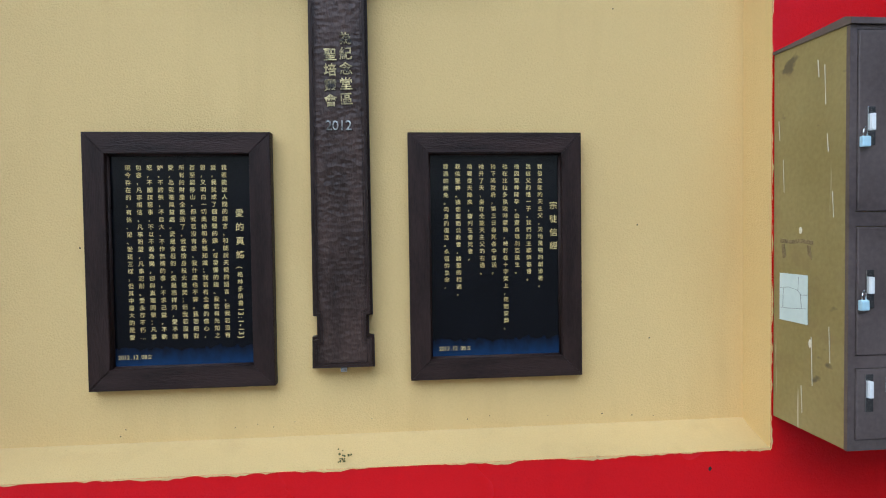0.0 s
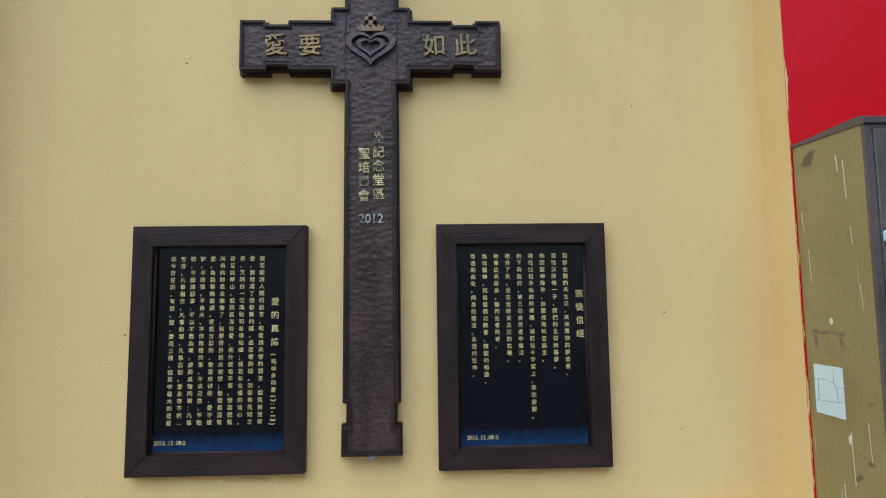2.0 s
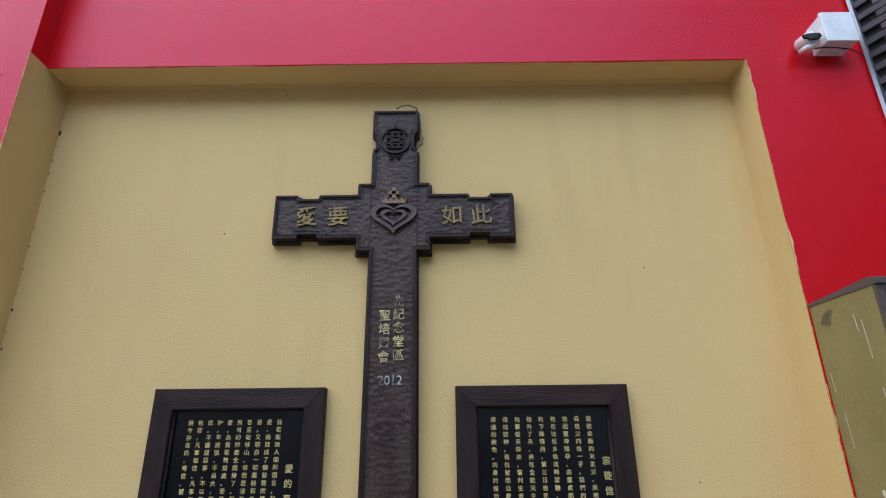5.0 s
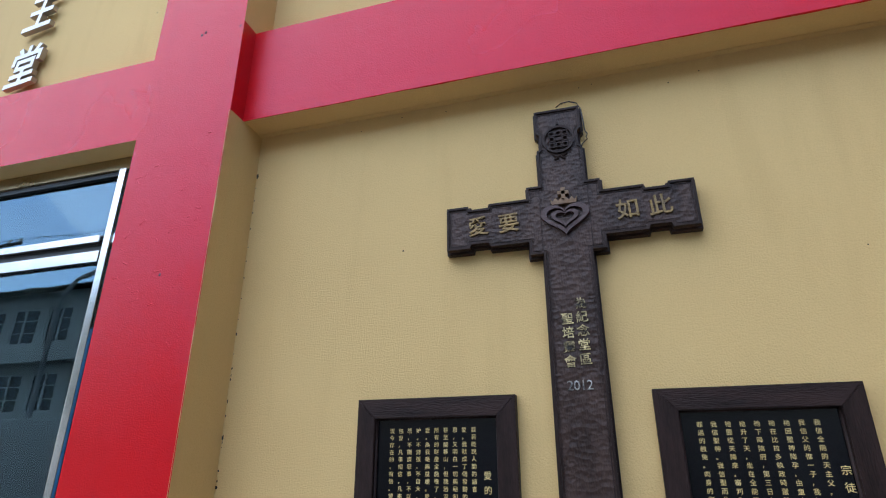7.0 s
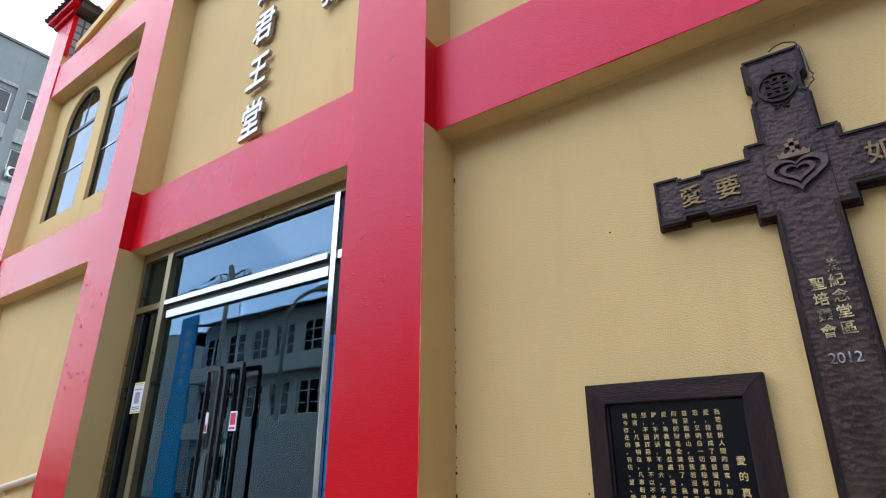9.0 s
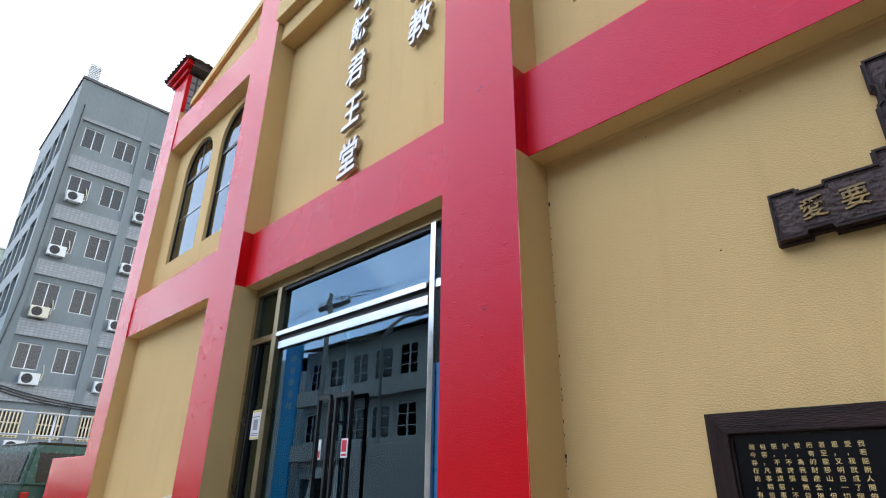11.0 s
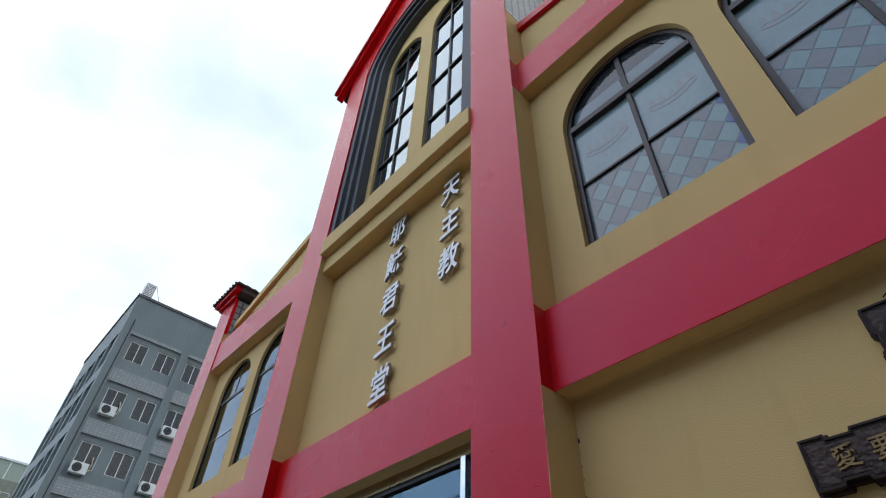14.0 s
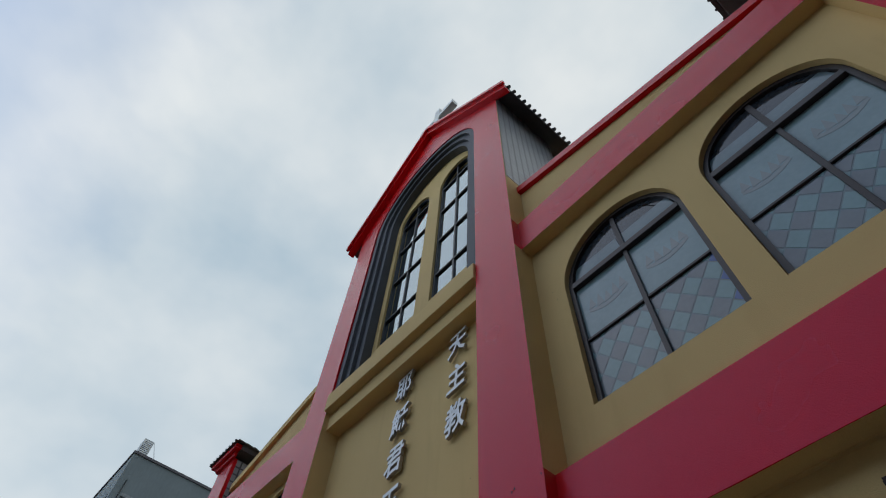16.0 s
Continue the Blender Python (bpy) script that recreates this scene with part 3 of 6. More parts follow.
# ---- the two framed boards ----
def board_material():
    m = surface("black_lacquer_with_painted_sheen", (0.003, 0.003, 0.004), (0.006, 0.006, 0.008), 5, 0.15, 60, 0.03, spec=0.28, rough_vary=0.06)
    n, l = m.node_tree.nodes, m.node_tree.links
    b = n["Principled BSDF"]
    src = b.inputs["Base Color"].links[0].from_socket
    # bluish reflection at the board's foot, mixed into the base colour by height
    co = n.new("ShaderNodeTexCoord")
    sp = n.new("ShaderNodeSeparateXYZ")
    l.new(co.outputs["Object"], sp.inputs["Vector"])
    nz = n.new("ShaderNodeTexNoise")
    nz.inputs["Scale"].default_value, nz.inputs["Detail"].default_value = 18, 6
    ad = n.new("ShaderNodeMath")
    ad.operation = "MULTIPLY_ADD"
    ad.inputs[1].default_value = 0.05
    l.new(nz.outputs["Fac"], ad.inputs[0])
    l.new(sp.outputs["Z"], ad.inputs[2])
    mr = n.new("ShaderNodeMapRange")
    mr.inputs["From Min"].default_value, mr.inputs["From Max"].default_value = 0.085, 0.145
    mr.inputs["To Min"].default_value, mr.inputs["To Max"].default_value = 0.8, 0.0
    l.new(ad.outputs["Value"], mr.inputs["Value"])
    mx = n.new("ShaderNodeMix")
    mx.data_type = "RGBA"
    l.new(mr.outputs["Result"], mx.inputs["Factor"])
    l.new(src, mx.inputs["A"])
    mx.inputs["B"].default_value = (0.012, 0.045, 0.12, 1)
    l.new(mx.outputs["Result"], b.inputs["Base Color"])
    return m


BOARD = board_material()


def plaque(x0, x1, z0, z1, label):
    """A board in a mitred dark frame; lettering proud of the board."""
    ob = thing("plaque", label, "plaque", ((x0 + x1) / 2, Y_NICHE, z0), group="framed boards beside the cross")
    w, h, fw = x1 - x0, z1 - z0, 0.062
    yf, yb = -0.040, -0.003
    hw = w / 2
    for nm, quad, mat in (("top_rail", [(-hw, h), (hw, h), (hw - fw, h - fw), (-hw + fw, h - fw)], FRAME_WOOD_H),
                          ("bottom_rail", [(-hw, 0), (-hw + fw, fw), (hw - fw, fw), (hw, 0)], FRAME_WOOD_H),
                          ("stile", [(-hw, 0), (-hw, h), (-hw + fw, h - fw), (-hw + fw, fw)], FRAME_WOOD),
                          ("stile", [(hw, h), (hw, 0), (hw - fw, fw), (hw - fw, h - fw)], FRAME_WOOD)):
        bm = bmesh.new()
        q = [Vector(p) for p in quad]
        c = sum(q, Vector((0, 0))) / 4
        prism(bm, [tuple(p + (c - p).normalized() * 0.0002) for p in q], yf, yb)
        bmesh.ops.bevel(bm, geom=[e for e in bm.edges if abs(e.verts[0].co.y - yf) < 1e-6 and abs(e.verts[1].co.y - yf) < 1e-6], offset=0.002, segments=2, affect="EDGES")
        part(nm, bm, mat, ob, "mitred dark-stained wooden frame piece")
    # rounded inner bead along the frame
    bm = bmesh.new()
    i0, i1, b0, b1 = -hw + fw, hw - fw, fw, h - fw
    for a, b in (((i0, b0), (i1, b0)), ((i1, b0), (i1, b1)), ((i1, b1), (i0, b1)), ((i0, b1), (i0, b0))):
        tube(bm, [(a[0], yf + 0.022, a[1]), (b[0], yf + 0.022, b[1])], 0.006, 6)
    part("inner_bead", bm, FRAME_WOOD, ob, "thin dark bead round the board", smooth=True)
    part("board", boxes((i0, i1, yf + 0.026, yb, b0, b1)), BOARD, ob, "glossy black lacquered board, bluish sheen painted at its foot")
    return ob, yf + 0.0245


PL, board_y = plaque(-0.881, -0.350, 1.035, 1.787, "dark wooden frame with black board and gold scripture columns")
ox, oz = PL.location.x, PL.location.z
for i, t in enumerate(LOVE):
    bm = bmesh.new()
    column(bm, t, -0.491 - 0.0304 * i - ox, 1.697 - oz, 0.0217, 0.0168, board_y)
    part("text_column", bm, GOLD, PL, "gold column of characters")
bm = bmesh.new()
column(bm, "愛的真諦", -0.449 - ox, 1.572 - oz, 0.0415, 0.026, board_y)
part("heading", bm, GOLD, PL, "larger gold heading characters")
bm = bmesh.new()
lay_glyph(bm, "(", -0.451 - ox, 1.388 - oz, 0.021, board_y, turn=-math.pi / 2)
column(bm, "格林多前書", -0.451 - ox, 1.3785 - oz, 0.0215, 0.0170, board_y)
for i, ch in enumerate("13:1-13)"):
    lay_glyph(bm, ch, -0.451 - ox, 1.262 - 0.0118 * i - oz, 0.023, board_y, turn=-math.pi / 2)
part("source_line", bm, GOLD, PL, "gold source line beside the text")
bm = bmesh.new()
for i, ch in enumerate("2012.12.08"):
    lay_glyph(bm, ch, -0.803 + 0.0083 * i - ox, 1.128 - oz, 0.018, board_y)
lay_glyph(bm, "立", -0.717 - ox, 1.128 - oz, 0.014, board_y)
part("date_line", bm, GOLD, PL, "small gold date line")
PL.location, PL.scale = (-0.6405, Y_NICHE, 1.013), (1.045, 1.0, 1.045)

PR, board_y = plaque(0.056, 0.589, 1.035, 1.787, "dark wooden frame with black board and gold creed columns")
ox, oz = PR.location.x, PR.location.z
for i, t in enumerate(CREED):
    bm = bmesh.new()
    column(bm, t, 0.465 - 0.0367 * i - ox, 1.697 - oz, 0.0217, 0.0168, board_y)
    part("text_column", bm, GOLD, PR, "gold column of characters")
bm = bmesh.new()
column(bm, "宗徒信經", 0.507 - ox, 1.586 - oz, 0.0418, 0.026, board_y)
part("heading", bm, GOLD, PR, "larger gold heading characters")
bm = bmesh.new()
for i, ch in enumerate("2012.12.08"):
    lay_glyph(bm, ch, 0.148 + 0.0083 * i - ox, 1.126 - oz, 0.018, board_y)
lay_glyph(bm, "立", 0.236 - ox, 1.126 - oz, 0.014, board_y)
part("date_line", bm, GOLD, PR, "small gold date line")
PR.location, PR.scale = (0.338, Y_NICHE, 1.013), (1.045, 1.0, 1.045)


# ---- the carved cross ----
def adzed(name, dark, light):
    m = surface(name, dark, light, 6, 0.42, 70, 0.5, spec=0.22, stretch=(2.5, 2.5, 0.8), depth=0.005)
    n, l = m.node_tree.nodes, m.node_tree.links
    old = n["Principled BSDF"].inputs["Normal"].links[0].from_node
    co = n.new("ShaderNodeTexCoord")
    mp = n.new("ShaderNodeMapping")
    mp.inputs["Scale"].default_value = (40, 40, 66)
    vo = n.new("ShaderNodeTexVoronoi")
    vo.feature = "SMOOTH_F1"
    vo.inputs["Scale"].default_value = 1.0
    vo.inputs["Smoothness"].default_value = 0.25
    l.new(co.outputs["Object"], mp.inputs["Vector"])
    l.new(mp.outputs["Vector"], vo.inputs["Vector"])
    bp = n.new("ShaderNodeBump")
    bp.inputs["Strength"].default_value, bp.inputs["Distance"].default_value = 0.5, 0.0065
    l.new(vo.outputs["Distance"], bp.inputs["Height"])
    l.new(bp.outputs["Normal"], old.inputs["Normal"])
    return m


ADZED = adzed("adzed_dark_wood", (0.010, 0.006, 0.005), (0.085, 0.050, 0.039))
XC, Y_CROSS = -0.1525, 1.768
cross = thing("wall_cross", "dark carved wooden cross with gold characters and raised heart", "cross", (XC, Y_NICHE, 1.064))
cross.scale = (1.038, 1.0, 1.038)
half = [(0.081, 2.797), (0.081, 2.708), (0.068, 2.696), (0.068, 2.640), (0.080, 2.630), (0.080, 2.493), (0.126, 2.493), (0.126, 2.449),
        (0.262, 2.449), (0.266, 2.435), (0.334, 2.435), (0.338, 2.449), (0.417, 2.449), (0.417, 2.287), (0.334, 2.287), (0.330, 2.302),
        (0.266, 2.302), (0.260, 2.287), (0.126, 2.287), (0.126, 2.240), (0.080, 2.240), (0.083, 1.242), (0.071, 1.240), (0.071, 1.168),
        (0.086, 1.166), (0.087, 1.083)]
outline = [(x, z - 1.08) for x, z in half] + [(-x, z - 1.08) for x, z in half[::-1]]


def offset_line(pts, d):
    """The closed outline moved inward by d (outward if negative), corners mitred."""
    out, n = [], len(pts)
    for i in range(n):
        p, q, r = Vector(pts[i - 1]), Vector(pts[i]), Vector(pts[(i + 1) % n])
        u, w = (q - p).normalized(), (r - q).normalized()
        nu, nw = Vector((u.y, -u.x)), Vector((w.y, -w.x))
        m = nu + nw
        out.append(tuple(q + m * (d / max(0.35, 0.5 * m.dot(m)))))
    return out


yf = Y_CROSS - Y_NICHE
part("backing", prism(bmesh.new(), offset_line(outline, -0.007), yf + 0.030, -0.001), WOOD, cross, "thick dark wooden back layer of the cross")
part("carved_face", prism(bmesh.new(), offset_line(outline, 0.001), yf + 0.006, yf + 0.0295), ADZED, cross, "adze-marked front layer")
bm = bmesh.new()
rim_in = offset_line(outline, 0.0075)
band_between(bm, outline + outline[:1], rim_in + rim_in[:1], yf - 0.001, yf + 0.012)
part("rim", bm, WOOD, cross, "narrow raised rim round the front")
bm = bmesh.new()
g0, g1 = offset_line(outline, 0.0125), offset_line(outline, 0.0145)
band_between(bm, g0 + g0[:1], g1 + g1[:1], yf + 0.004, yf + 0.012)
part("inner_line", bm, WOOD, cross, "fine carved line inside the rim")
part("foot_bracket", boxes((-0.010, 0.010, yf + 0.03, -0.001, -0.018, 0.004), bevel=0.002), STEEL, cross, "small metal bracket under the foot")
part("top_eye", boxes((-0.016, 0.016, yf + 0.03, yf + 0.05, 1.714, 1.735), bevel=0.003), WOOD, cross)
# hammered block flanking the heart
for s in (-1, 1):
    part("groove", boxes((s * 0.082 - 0.0012, s * 0.082 + 0.0012, yf + 0.0035, yf + 0.0061, 1.163, 1.408)), WOOD, cross)
bm = bmesh.new()
for ch, x in (("愛", -0.302), ("要", -0.194), ("如", 0.203), ("此", 0.304)):
    bm = bmesh.new()
    lay_glyph(bm, ch, x, 2.369 - 1.08, 0.076, yf - 0.001, deep=0.008, turn=0.05, table=_bold)
    part("arm_character", bm, [ARM_GOLD, ARM_GOLD], cross, "raised gold character on the arm")
bm = bmesh.new()
for i, ch in enumerate("為紀念堂區"):
    lay_glyph(bm, ch, 0.024, 2.062 - 1.08 - 0.0445 * i, 0.039, yf + 0.002, deep=0.004, turn=0.04, table=_bold)
for i, ch in enumerate("聖培靈會"):
    lay_glyph(bm, ch, -0.022, 2.014 - 1.08 - 0.045 * i, 0.039, yf + 0.002, deep=0.004, turn=0.04, table=_bold)
part("dedication", bm, [WORN_GOLD, WORN_GOLD], cross, "worn gold dedication characters")
bm = bmesh.new()
for i, ch in enumerate("2012"):
    lay_glyph(bm, ch, -0.029 + 0.0195 * i, 1.806 - 1.08, 0.042, yf + 0.002, deep=0.004)
part("year", bm, [WORN_WHITE, WORN_WHITE], cross, "worn whitish year numerals")


def heart_line(w, h, zc, n=40):
    pts = []
    for k in range(n):
        a = 2 * math.pi * k / n
        x = math.sin(a) ** 3
        z = (13 * math.cos(a) - 5 * math.cos(2 * a) - 2 * math.cos(3 * a) - math.cos(4 * a)) / 17
        pts.append((w * x, zc + h * z))
    return pts + pts[:1]


bm = bmesh.new()
band_between(bm, heart_line(0.081, 0.066, 1.283), heart_line(0.061, 0.049, 1.283), yf - 0.009, yf + 0.008)
part("heart_outline", bm, HEART_WOOD, cross, "raised reddish heart outline")
bm = bmesh.new()
band_between(bm, heart_line(0.046, 0.037, 1.283), heart_line(0.031, 0.024, 1.283), yf - 0.007, yf + 0.008)
part("inner_heart", bm, HEART_WOOD, cross, "smaller raised heart inside the first")
bm = bmesh.new()
crown = [(-0.046 + 0.0092 * i, 1.343 + (0.012 if i % 2 == 0 else 0.0)) for i in range(11)]
prism(bm, crown + [(0.040, 1.331), (-0.040, 1.331)], yf - 0.009, yf + 0.008)
box(bm, -0.007, 0.007, yf - 0.010, yf + 0.008, 1.350, 1.392)
box(bm, -0.019, 0.019, yf - 0.010, yf + 0.008, 1.366, 1.379)
part("crown", bm, surface("bronzed_carving", (0.10, 0.05, 0.02), (0.20, 0.11, 0.045), 20, 0.5, 90, 0.2), cross, "small bronzed crown with a cross over the heart")
bm = bmesh.new()
ring = [(0.056 * math.sin(a), 1.590 + 0.056 * math.cos(a)) for a in (2 * math.pi * k / 36 for k in range(37))]
band_between(bm, ring, [(x * 0.86, 1.590 + (z - 1.590) * 0.86) for x, z in ring], yf - 0.004, yf + 0.008)
part("emblem_ring", bm, WOOD, cross, "carved ring of the emblem")
bm = bmesh.new()
for i in range(3):
    for j in range(3):
        u, w = -0.034 + 0.0235 * i, 1.556 + 0.0235 * j
        for q in ((u, u + 0.021, w, w + 0.004), (u, u + 0.021, w + 0.017, w + 0.021), (u, u + 0.004, w + 0.0042, w + 0.0168), (u + 0.017, u + 0.021, w + 0.0042, w + 0.0168)):
            if (i, j) != (1, 1):
                box(bm, q[0], q[1], yf - 0.003, yf + 0.008, q[2], q[3])
part("emblem_shield", bm, WOOD, cross, "carved square shield of the emblem")
part("emblem_boss", boxes((-0.010, 0.010, yf - 0.004, yf + 0.008, 1.583, 1.596)), WOOD, cross)
part("emblem_tip", boxes((-0.004, 0.004, yf - 0.004, yf + 0.008, 1.650, 1.666)), WOOD, cross)
for s in (-1, 1):
    bm = bmesh.new()
    tube(bm, [(0, yf + 0.002, 1.527), (s * 0.012, yf + 0.002, 1.521), (s * 0.024, yf + 0.002, 1.532)], 0.003, 6)
    tube(bm, [(0, yf + 0.002, 1.527), (s * 0.010, yf + 0.002, 1.514), (s * 0.020, yf + 0.002, 1.512)], 0.003, 6)
    part("ribbon", bm, WOOD, cross, "carved ribbon under the emblem")
wire = thing("hanging_wire", "thin dark wire loop hung over the cross head", "wire", (XC, 1.778, 2.849))
bm = bmesh.new()
wp = [(0.0, 0.0, 0.012), (0.022, -0.004, 0.024), (0.050, -0.010, 0.022), (0.078, -0.012, 0.008), (0.092, -0.012, -0.022), (0.095, -0.010, -0.07), (0.098, -0.008, -0.115),
      (0.106, -0.006, -0.128), (0.100, -0.006, -0.138), (0.104, -0.006, -0.150), (0.090, -0.008, -0.162), (0.076, -0.012, -0.184)]
tube(bm, wp, 0.0022, 6)
part("strand", bm, DARK_PLASTIC, wire, smooth=True)

# ---- letterbox block on the end pier ----
mail = thing("letterbox", "tall tan steel letterbox block with three brown doors", "letterbox", (1.198, Y_BAND, 0.89))
bw, bd, bh = 0.435, -0.283, 1.13


def scratched(base):
    n, l = base.node_tree.nodes, base.node_tree.links
    b = n["Principled BSDF"]
    src = b.inputs["Base Color"].links[0].from_socket
    co = n.new("ShaderNodeTexCoord")
    for sc, lo, hi, col in (((60, 60, 2.2), 0.69, 0.76, (0.62, 0.56, 0.42)), ((9, 9, 14), 0.66, 0.72, (0.06, 0.045, 0.03)), ((5, 5, 7), 0.56, 0.78, (0.17, 0.11, 0.05))):
        mp = n.new("ShaderNodeMapping")
        mp.inputs["Scale"].default_value = sc
        mp.inputs["Location"].default_value = (sc[2], 1.3, 0.4)
        nz = n.new("ShaderNodeTexNoise")
        nz.inputs["Scale"].default_value, nz.inputs["Detail"].default_value = 1.0, 3
        mr = n.new("ShaderNodeMapRange")
        mr.inputs["From Min"].default_value, mr.inputs["From Max"].default_value, mr.inputs["To Max"].default_value = lo, hi, 0.8
        mx = n.new("ShaderNodeMix")
        mx.data_type = "RGBA"
        l.new(co.outputs["Object"], mp.inputs["Vector"])
        l.new(mp.outputs["Vector"], nz.inputs["Vector"])
        l.new(nz.outputs["Fac"], mr.inputs["Value"])
        l.new(mr.outputs["Result"], mx.inputs["Factor"])
        l.new(src, mx.inputs["A"])
        mx.inputs["B"].default_value = (*col, 1)
        src = mx.outputs["Result"]
    l.new(src, b.inputs["Base Color"])
    return base


TAN_WORN = scratched(BOX_TAN)
bm = bmesh.new()
box(bm, 0, bw, bd, -0.001, 0.0, bh, bevel=0.003)
part("body", bm, TAN_WORN, mail, "scratched tan enamelled steel casing")
bm = bmesh.new()
prof = [(-0.001, bh), (bd - 0.02, bh - 0.012), (bd - 0.02, bh + 0.004), (bd, bh + 0.012), (-0.001, bh + 0.008)]
a = [bm.verts.new((-0.004, y, z)) for y, z in prof]
b = [bm.verts.new((bw + 0.004, y, z)) for y, z in prof]
for i in range(5):
    bm.faces.new((a[i], b[i], b[(i + 1) % 5], a[(i + 1) % 5]))
bm.faces.new(a[::-1])
bm.faces.new(b)
part("lid", bm, BOX_BROWN, mail, "sheet-steel rain cap with a front lip")
bm = bmesh.new()
for q in ((0.0, 0.020, 0.0, bh - 0.013), (bw - 0.02, bw, 0.0, bh - 0.013), (0.02, bw - 0.02, 0.0, 0.028), (0.02, bw - 0.02, 0.220, 0.253), (0.02, bw - 0.02, 0.595, 0.632), (0.02, bw - 0.02, bh - 0.024, bh - 0.013)):
    box(bm, q[0], q[1], bd - 0.012, bd - 0.0005, q[2], q[3])
part("door_frame", bm, BOX_BROWN, mail, "brown steel frame round the doors")
for z0, z1, hz, slot in ((0.634, 1.104, 0.855, False), (0.255, 0.593, 0.43, True), (0.030, 0.218, 0.155, False)):
    door = part("door", boxes((0.0225, bw - 0.0225, bd - 0.016, bd - 0.002, z0, z1), bevel=0.003), BOX_BROWN, mail, "brown enamelled letterbox door")
    part("latch_plate", boxes((0.044, 0.066, bd - 0.020, bd - 0.016, hz - 0.05, hz + 0.05), bevel=0.0015), STEEL, door, "long bright latch plate")
    part("latch_lever", boxes((0.049, 0.061, bd - 0.028, bd - 0.020, hz - 0.012, hz + 0.032), bevel=0.002), WHITE_PLASTIC, door, "pale latch lever")
    if slot:
        part("slot", boxes((0.105, 0.175, bd - 0.0165, bd - 0.0155, hz + 0.005, hz + 0.08)), DARK_PLASTIC, door, "dark window slot")
    if z0 > 0.1:
        part("padlock", boxes((0.020, 0.044, bd - 0.032, bd - 0.020, hz - 0.055, hz - 0.028), bevel=0.003), plain("pale_blue_padlock", (0.45, 0.66, 0.74), 0.35), door, "pale blue padlock")
        bm = bmesh.new()
        tube(bm, [(0.026, bd - 0.026, hz - 0.030), (0.026, bd - 0.026, hz - 0.012), (0.032, bd - 0.026, hz - 0.004), (0.038, bd - 0.026, hz - 0.012), (0.038, bd - 0.026, hz - 0.030)], 0.0025, 6)
        part("shackle", bm, STEEL, door, "steel shackle", smooth=True)
part("sticker", boxes((0.105, 0.150, bd - 0.0175, bd - 0.0161, 0.155, 0.195)), plain("pale_sticker", (0.62, 0.74, 0.80), 0.6), mail, "small pale blue sticker")
STREAK = plain("bare_scratch", (0.60, 0.56, 0.46), 0.5)
for y0, z0, ln, wd in ((-0.215, 0.93, 0.11, 0.0016), (-0.225, 0.80, 0.05, 0.0014), (-0.19, 1.01, 0.05, 0.002), (-0.05, 0.70, 0.10, 0.0012), (-0.245, 0.62, 0.07, 0.0012),
                       (-0.03, 0.86, 0.06, 0.0013), (-0.17, 0.14, 0.14, 0.0016), (-0.13, 0.05, 0.08, 0.0014), (-0.235, 0.22, 0.10, 0.0012)):
    bm = bmesh.new()
    prism(bm, [(y0, z0), (y0 + wd, z0), (y0 + wd * 1.6 + 0.004, z0 + ln), (y0 + 0.004, z0 + ln)], 0.0, 0.0008)
    bm.transform(Matrix(((0, -1, 0, -0.0003), (1, 0, 0, 0), (0, 0, 1, 0), (0, 0, 0, 1))))
    part("scratch", bm, STREAK, mail, "pale scratch down to the primer")
RESIDUE = surface("brown_tape_residue", (0.10, 0.065, 0.03), (0.30, 0.22, 0.11), 30, 0.8, 120, 0.4)
for pts in ([(-0.17, 0.555), (-0.125, 0.560), (-0.08, 0.556), (-0.035, 0.561), (-0.035, 0.548), (-0.09, 0.545), (-0.12, 0.549), (-0.17, 0.543)],
            [(-0.165, 0.500), (-0.150, 0.515), (-0.148, 0.542), (-0.160, 0.541)], [(-0.06, 0.505), (-0.045, 0.500), (-0.040, 0.543), (-0.052, 0.544)]):
    bm = prism(bmesh.new(), pts, 0.0, 0.0012)
    bm.transform(Matrix(((0, -1, 0, -0.0003), (1, 0, 0, 0), (0, 0, 1, 0), (0, 0, 0, 1))))
    part("tape_residue", bm, RESIDUE, mail, "torn brown tape residue")
note = part("paper_note", boxes((-0.0022, -0.0002, -0.150, -0.033, 0.312, 0.455)), surface("pale_blue_paper", (0.50, 0.58, 0.55), (0.60, 0.67, 0.62), 8, 0.8, 60, 0.1), mail, "creased pale blue paper stuck on the side")
bm = bmesh.new()
for p in ([(-0.0, -0.10, 0.52), (-0.0, -0.098, 0.48), (0, -0.06, 0.487), (0, -0.02, 0.482)], [(0, -0.135, 0.47), (0, -0.11, 0.468), (0, -0.095, 0.482)], [(0, -0.130, 0.43), (0, -0.07, 0.424), (0, -0.02, 0.421)], [(0, -0.035, 0.482), (0, -0.033, 0.424)], [(0, -0.108, 0.47), (0, -0.112, 0.431)]):
    tube(bm, [(-0.0024, y - 0.015, z - 0.072) for _, y, z in p], 0.0007, 5)
part("crease", bm, plain("crease_grey", (0.18, 0.20, 0.19), 0.8), note)
GLUE = plain("dried_glue", (0.66, 0.60, 0.46), 0.6)
